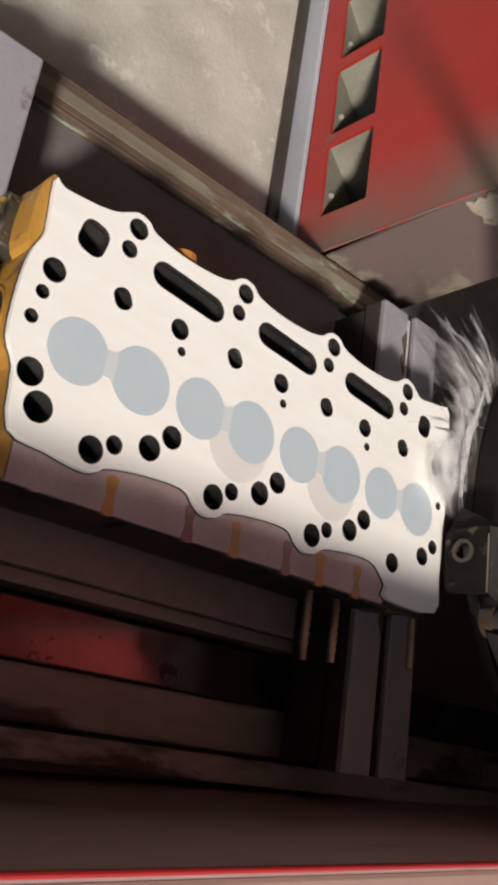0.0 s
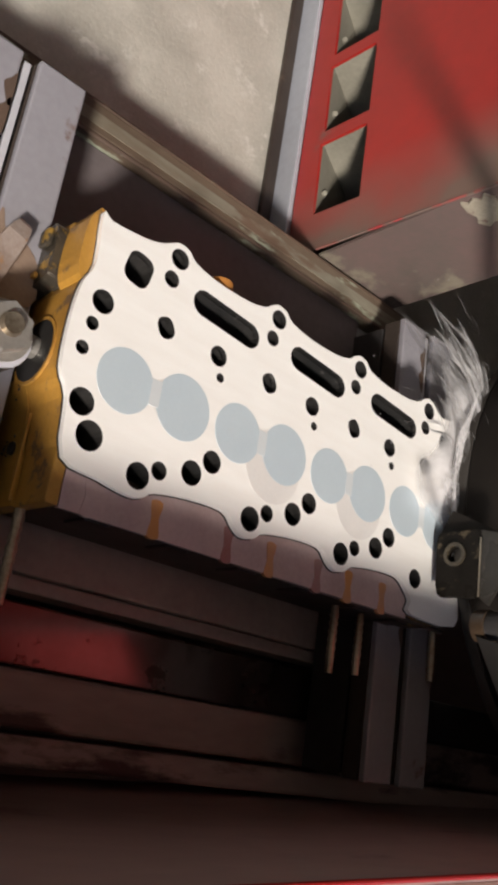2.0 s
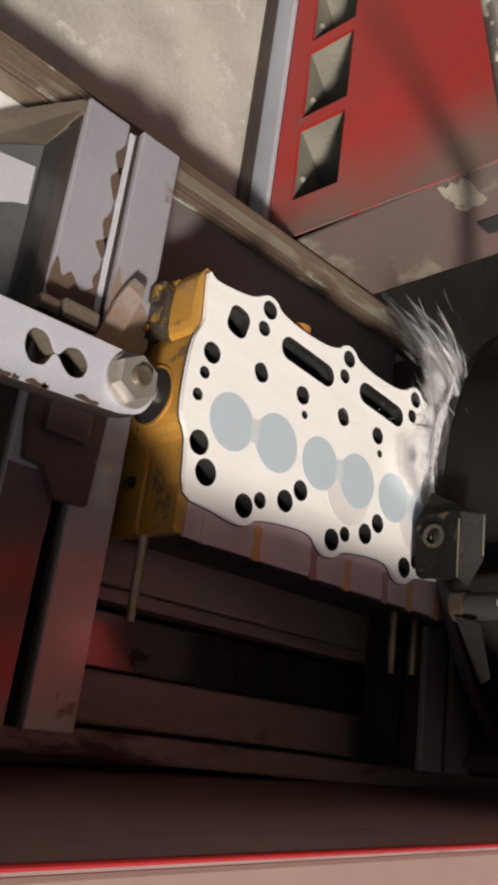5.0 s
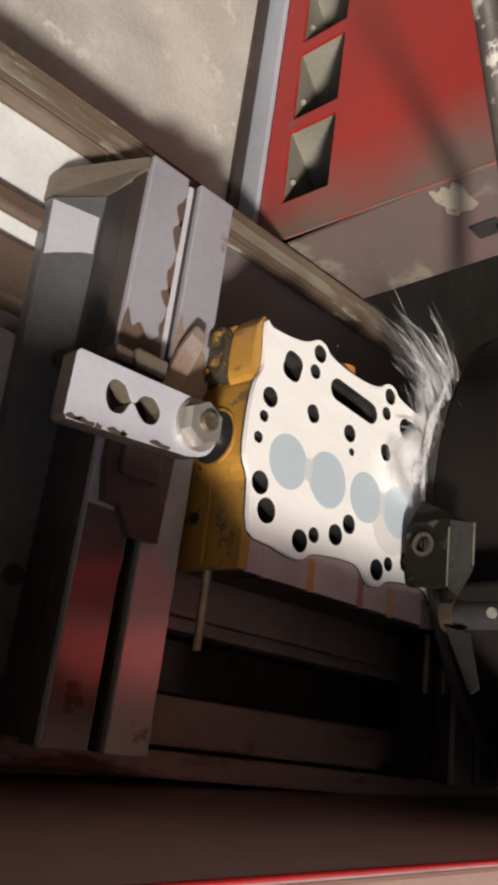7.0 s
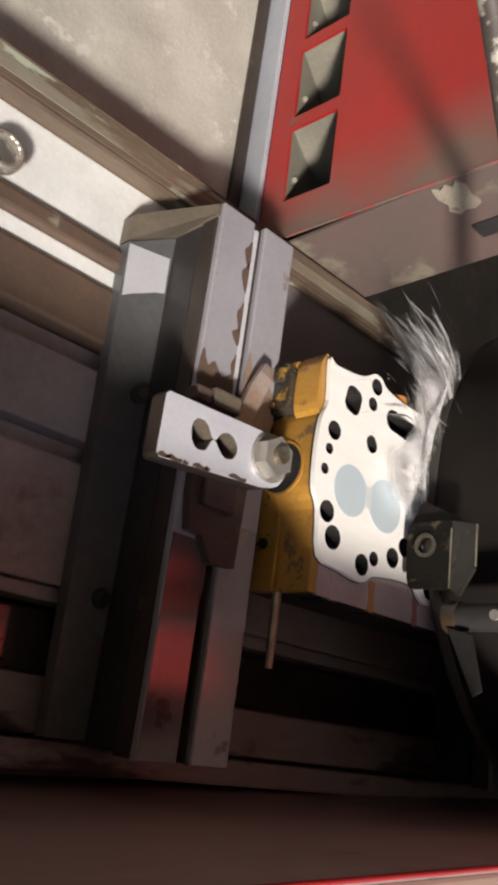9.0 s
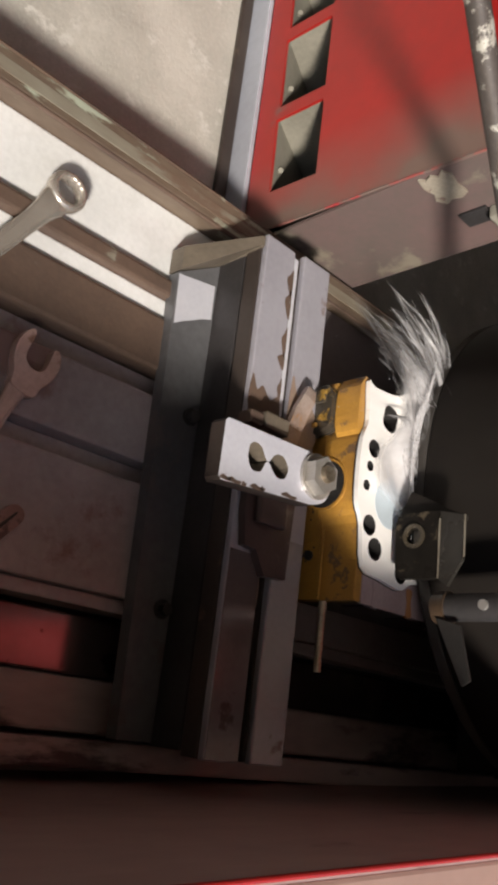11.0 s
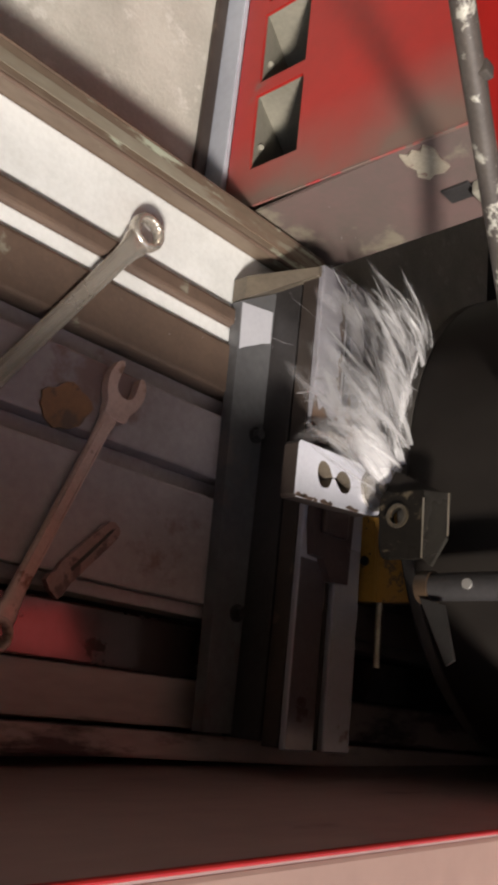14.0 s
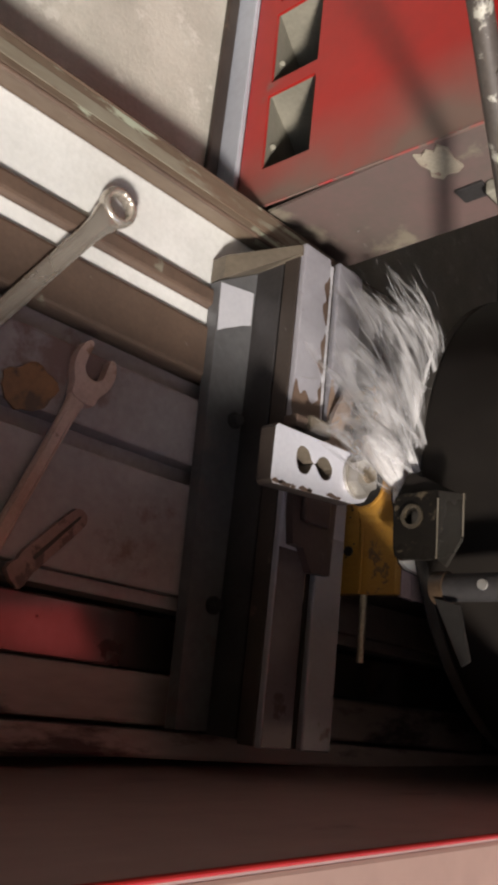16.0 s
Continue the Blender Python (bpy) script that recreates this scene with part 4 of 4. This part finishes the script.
def spanner(name, label, mat, length, ring_r, tilt, flare, open_end=True):
    s = thing(name, label, "spanner", "spanners on the table")
    hw = ring_r * 0.46
    smooth(part("shank", loft([(ring_r * 0.84, ring_r * 0.80 * flare, 0.0065, -0.001), (ring_r * 1.15, ring_r * 0.78 * flare, 0.0066, 0.0), (ring_r * 1.7, ring_r * 0.62 * flare, 0.0056, 0.0005), (ring_r * 2.5, hw * 1.08, 0.0046, 0.0),
                              (length * 0.35, hw, 0.0040, 0), (length * 0.65, hw, 0.0040, 0), (length - 0.050, hw * 1.08, 0.0042, 0), (length - 0.034, hw * 1.3, 0.0045, 0), (length - 0.022, hw * 1.7, 0.0046, 0)]), mat, s), 50)
    for y in (-0.62, 0.62):
        smooth(part("shank_rib", loft([(ring_r * 2.3, 0.0003, 0.0005, 0.0036), (ring_r * 3.4, 0.0011, 0.0012, 0.0038), (length - 0.065, 0.0011, 0.0012, 0.0038), (length - 0.04, 0.0003, 0.0005, 0.0036)], 8), mat, s)).location.y = hw * y
    smooth(part("ring_end", ring_head(ring_r, ring_r * 0.70, 0.0075, tilt), mat, s), 60)
    if open_end:
        r = ring_r * 1.36
        half = [(-1.55, 0.50), (-1.0, 0.66), (-0.5, 0.92), (0.1, 1.05), (0.7, 0.97), (1.08, 0.72), (0.98, 0.50), (0.35, 0.52), (-0.15, 0.48), (-0.42, 0.20)]
        jaw = smooth_loop([(r * x, r * y) for x, y in half] + [(r * x * (0.86 if x > 0.5 else 1), -r * y) for x, y in half[::-1]], 3)
        j = part("open_end", plate(jaw, [], -0.0055, 0.0055, Matrix.Translation((length, 0, 0)) @ pose(0, 0, 0, 0, 0, 6)), mat, s)
        mod = j.modifiers.new("rounded edges", "BEVEL")
        mod.width, mod.segments, mod.limit_method, mod.angle_limit = 0.0016, 2, "ANGLE", radians(50)
        smooth(j, 50)
    return s


def lay(ob, a, b, z_a, z_b):
    """Lay a spanner with its origin at a, pointing at b."""
    d = Vector((b[0] - a[0], b[1] - a[1], z_b - z_a))
    q = d.to_track_quat("X", "Z")
    ob.matrix_basis = Matrix.Translation((a[0], a[1], z_a)) @ q.to_matrix().to_4x4()
    return carried(ob)


lay(spanner("spanner", "shiny chrome ring spanner lying across the pale gutter", CHROME, 0.31, 0.0205, -4, 0.92), (-0.449, 0.222), (-0.575, 0.018), -0.1325, -0.139)
lay(spanner("spanner", "rusty brown combination spanner lying on the table slab", WRENCH_RUST, 0.268, 0.0165, -6, 0.9), (-0.532, -0.199), (-0.441, 0.046), -0.1412, -0.1440)
bar = carried(thing("rusty_bar", "short rusty grooved steel bar lying on the table", "steel bar"))
OLD_BAR = material("rusty_bar", (0.40, 0.25, 0.23), (0.26, 0.16, 0.14), 0.55, 0.1, 60, 0.5, spots=(0.15, 0.09, 0.08), spot_at=0.56, spot_scale=50)
part("bar", plate(smooth_loop([(0.014, -0.0095), (0.040, -0.0102), (0.070, -0.0100), (0.088, -0.0085), (0.093, -0.001), (0.088, 0.0080), (0.070, 0.0098), (0.040, 0.0100), (0.014, 0.0090)], 3), [], -0.005, 0.0005), OLD_BAR, bar)
part("bar_end", plate(smooth_loop([(-0.003, -0.012), (0.010, -0.0115), (0.022, -0.007), (0.023, 0.006), (0.012, 0.0085), (-0.002, 0.009)], 2), [], -0.005, 0.002), OLD_BAR, bar)
part("groove", plate(smooth_loop([(0.024, -0.0025), (0.05, -0.0022), (0.084, -0.001), (0.084, 0.0012), (0.05, 0.0012), (0.024, 0.0005)], 2), [], 0.0003, 0.0012), FLANK, bar)
bar.matrix_basis = pose(-0.482, -0.150, -0.1448, 0, 0, math.degrees(math.atan2(0.066, 0.060)))
rag = carried(thing("cardboard_scrap", "torn oily brown cardboard scrap on the table", "cardboard"))
jag = random.Random(21)
torn = []
for k in range(26):
    a = 2 * math.pi * k / 26
    q = 1.0 + 0.12 * math.sin(2 * a + 0.6) + 0.07 * math.sin(5 * a) + jag.uniform(-0.07, 0.07)
    torn.append((0.026 * q * math.cos(a), 0.024 * q * math.sin(a)))
part("scrap", plate(torn, [], 0, 0.0022), material("oily_card", (0.33, 0.165, 0.08), (0.17, 0.10, 0.06), 0.75, 0, 45, 0.4, spots=(0.12, 0.08, 0.06), spot_at=0.56, spot_scale=30), rag)
rag.location = (-0.498, 0.016, -0.1495)


# ---- coolant spray: rigid tufts of streaks flung off the wheel's rim ----
rng = random.Random(7)
TUFTS = []


def streak(bm, spine, width, flat):
    """A tapered, slightly flattened thread of water along a spine of points."""
    rows, n = [], len(spine)
    for k, c in enumerate(spine):
        d = (spine[min(k + 1, n - 1)] - spine[max(k - 1, 0)]).normalized()
        side = d.cross(Vector((0.2, 0.1, 1))).normalized()
        up = side.cross(d)
        f = k / (n - 1)
        w = width * (0.12 + 0.88 * math.sin(math.pi * (0.08 + 0.84 * f)) ** 1.4) * rng.uniform(0.75, 1.25)
        rows.append([bm.verts.new(c + side * w), bm.verts.new(c + up * w * flat), bm.verts.new(c - side * w), bm.verts.new(c - up * w * flat)])
    for a, b in zip(rows, rows[1:]):
        for j in range(4):
            bm.faces.new((a[j], a[(j + 1) % 4], b[(j + 1) % 4], b[j]))


def tuft(name, label, length, spread, count, mat, wide=0.0016, bend=0.3):
    """A clump of bent streaks from the origin along +x, thick near the root and broken into drops further out."""
    bm = bmesh.new()
    for _ in range(count):
        a = rng.gauss(0, spread)
        e = rng.gauss(0.04, spread * 0.4)
        q = rng.random()
        s = q * 0.75 * length
        l = rng.uniform(0.10, 0.42) * length * (1.2 - 0.6 * q)
        d = Vector((math.cos(a), math.sin(a), math.sin(e)))
        side = Vector((-d.y, d.x, 0))
        cb = bend * rng.uniform(0.2, 1.4)
        wob = rng.uniform(-0.004, 0.004)
        spine = [d * (s + l * f) + side * (cb * (s + l * f) ** 2 / length + wob * math.sin(5 * f)) for f in (0, 0.18, 0.4, 0.62, 0.84, 1.0)]
        streak(bm, spine, wide * rng.choice((0.25, 0.4, 0.5, 0.8, 1.3, 2.0)) * (1.25 - 0.7 * q), rng.uniform(0.3, 0.8))
    for _ in range(count):
        a, s, r = rng.gauss(0, spread * 1.3), rng.uniform(0.3, 1.15) * length, rng.uniform(0.0003, 0.0010)
        bmesh.ops.create_icosphere(bm, subdivisions=1, radius=r * 0.7, matrix=Matrix.Translation((s * math.cos(a), s * math.sin(a) + bend * s * s / length, rng.uniform(-0.01, 0.02))))
    t = tagged(part(name, bm, mat), label, "water spray", "coolant spray", "stuff")
    smooth(t, 180)
    return t


def rim(angle, z=0.012):
    return Vector((WX + (WR + 0.003) * math.cos(radians(angle)), WY + (WR + 0.003) * math.sin(radians(angle)), z))


def sheet(name, label, point, nu, nv, mat):
    """A curved sheet of water. point(u, v) gives its place; u runs across, v with the flow."""
    bm = bmesh.new()
    uv = bm.loops.layers.uv.new("flow")
    grid = []
    for i in range(nu + 1):
        row = []
        for k in range(nv + 1):
            u, v = i / nu, k / nv
            vert = bm.verts.new(point(u, v))
            row.append((vert, (u, v)))
        grid.append(row)
    for i in range(nu):
        for k in range(nv):
            quad = [grid[i][k], grid[i + 1][k], grid[i + 1][k + 1], grid[i][k + 1]]
            f = bm.faces.new([q[0] for q in quad])
            for lp, q in zip(f.loops, quad):
                lp[uv].uv = q[1]
    return smooth(tagged(part(name, bm, mat), label, "water spray", "coolant spray", "stuff"), 180)


def rim_sheet(a0, a1, out, length, z, rise, bend, mat, label):
    """A sheet leaving the rim between two angles, turned outwards from the tangent by out degrees."""
    ph = rng.uniform(0, 6)

    def point(u, v):
        ang = a0 + (a1 - a0) * u
        ln = length * (0.75 + 0.25 * math.sin(9 * u + ph))
        w = radians(ang - 90 + out + bend * v)
        return rim(ang, z) + Vector((math.cos(w), math.sin(w), 0)) * ln * v + Vector((0, 0, rise * v + 0.004 * math.sin(11 * u + 5 * v + ph)))

    return sheet("spray_sheet", label, point, 26, 10, mat)


def curl_sheet(a0, a1, turn0, end, length, z, rise, mat, label):
    """A sheet that leaves the rim nearly along it and curls over to one heading, so that its lanes are arcs."""
    ph = rng.uniform(0, 6)

    def point(u, v):
        ang = a0 + (a1 - a0) * u
        h0, ln = ang - 90 + turn0, length * (0.80 + 0.20 * math.sin(8 * u + ph))
        p, n = Vector((0, 0, 0)), 10
        for k in range(n):
            f = v * (k + 0.5) / n
            h = radians(h0 + (end - h0) * (1 - (1 - f) ** 2.4))
            p += Vector((math.cos(h), math.sin(h), 0)) * ln * v / n
        return rim(ang, z) + p + Vector((0, 0, rise * v + 0.005 * math.sin(10 * u + 5 * v + ph)))

    return sheet("spray_sheet", label, point, 28, 14, mat)


def fan_sheet(root, w0, w1, length, rise, mat, label):
    """A fan of water thrown from one place between two headings."""
    ph = rng.uniform(0, 6)

    def point(u, v):
        w = radians(w0 + (w1 - w0) * u)
        ln = length * (0.72 + 0.18 * math.sin(7 * u + ph) + 0.10 * math.sin(17 * u + 2 * ph))
        d = Vector((math.cos(w), math.sin(w), 0))
        return root + d * (0.012 + ln * v) + Vector((0, 0, rise * v + 0.006 * math.sin(9 * u + 4 * v + ph)))

    return sheet("spray_sheet", label, point, 30, 12, mat)


FLUNG = "white veil of coolant flung off the grinding wheel"
SPLASH = "white fan of coolant splashing off the clamp beam"
SHEETS = [(rim_sheet(148, 187, 40, 0.024, 0.006, 0.008, 30, RIM_FILM, "white film of coolant clinging to the wheel rim"), None),
          (rim_sheet(152, 187, 80, 0.080, 0.004, 0.003, 10, FILM, "white sheet of coolant over the ground face"), None),
          (curl_sheet(150, 160, 56, 168, 0.215, 0.012, 0.004, SHEET, FLUNG), None),
          (curl_sheet(149, 158, 40, 160, 0.170, 0.016, 0.008, SHEET, FLUNG), None),
          (curl_sheet(151, 166, 64, 172, 0.250, 0.010, 0.002, VEIL, FLUNG), None),
          (curl_sheet(153, 178, 44, 158, 0.130, 0.014, 0.010, VEIL, FLUNG), None),
          (curl_sheet(158, 186, 44, 140, 0.060, 0.008, 0.008, SHEET, FLUNG), None),
          (curl_sheet(150, 184, 30, 165, 0.220, 0.008, 0.016, SHEET, SPLASH), 11.8),
          (rim_sheet(158, 188, 66, 0.250, 0.010, 0.012, 30, CLOUD, SPLASH), 12.0),
          (fan_sheet(rim(182, 0.012), 108, 178, 0.290, 0.012, CLOUD, SPLASH), 12.5),
          (fan_sheet(rim(180, 0.026), 118, 170, 0.260, 0.016, CLOUD, SPLASH), 12.8),
          (fan_sheet(rim(184, 0.018), 112, 182, 0.190, 0.010, SHEET, SPLASH), 12.6),
          (fan_sheet(rim(186, 0.004), 96, 182, 0.110, 0.006, FILM, SPLASH), 12.7),
          (fan_sheet(rim(186, -0.004), 146, 190, 0.220, -0.002, VEIL, SPLASH), 13.2)]

# loose threads and drops along the sheets
for i in range(5):
    ang = rng.uniform(150, 172)
    t = tuft("spray_tuft", "white threads of coolant flung off the grinding wheel", rng.uniform(0.08, 0.16), 0.22, 6, MIST, 0.0006, 0.6)
    TUFTS.append((t, rim(ang, rng.uniform(0.006, 0.03)), ang - 90 + rng.uniform(45, 80), rng.uniform(-6, 10), None))
for i in range(6):
    ang = rng.uniform(166, 188)
    t = tuft("spray_tuft", "white threads of coolant splashing off the clamp beam", rng.uniform(0.14, 0.26), 0.3, 7, MIST, 0.0007)
    TUFTS.append((t, rim(ang, rng.uniform(0.002, 0.02)), rng.uniform(100, 185), rng.uniform(-10, 8), (12.3 + rng.uniform(-0.4, 0.9))))


def motions():
    for ob in CARRIED:
        m0 = ob.matrix_basis.copy()
        walk(ob, [(t, Matrix.Translation((s, 0, 0)) @ m0) for t, s in TRAVEL])
    r2 = random.Random(3)
    for ob, start in SHEETS:
        rows = []
        for i in range(161):
            t = i * 0.1
            k = 1.0 if start is None else min(max((t - start) / 0.9, 0.0), 1.0)
            hold = 1.0 - k * k * (3 - 2 * k)
            # they shiver about the wheel's axle, and slide out from under the wheel when their time comes
            rows.append((t, Matrix.Translation((WX + 0.27 * hold, WY - 0.02 * hold, r2.uniform(0, 0.002))) @ pose(0, 0, 0, 0, 0, r2.uniform(-1.6, 1.6)) @ Matrix.Translation((-WX, -WY, 0))))
        walk(ob, rows)
    for ob, base, tang, tilt, start in TUFTS:
        rows, t = [], 0.0
        while t < 16.0:
            j = r2.uniform(-0.004, 0.030)
            a = tang + r2.uniform(-5, 5)
            hold = 0.0
            if start is not None:
                # drawn back along the rim until the beam comes under the wheel
                k = min(max((t - start) / 0.8, 0.0), 1.0)
                hold = 1.0 - k * k * (3 - 2 * k)
            way = Vector((math.cos(radians(a)), math.sin(radians(a)), 0))
            p = base + way * j + Vector((0.16 * hold, -0.05 * hold, 0.0))
            rows.append((t, Matrix.Translation(p) @ pose(0, 0, 0, 0, tilt * -0.5, a)))
            t += 0.1
        rows.append((16.0, rows[-1][1]))
        walk(ob, rows)


motions()
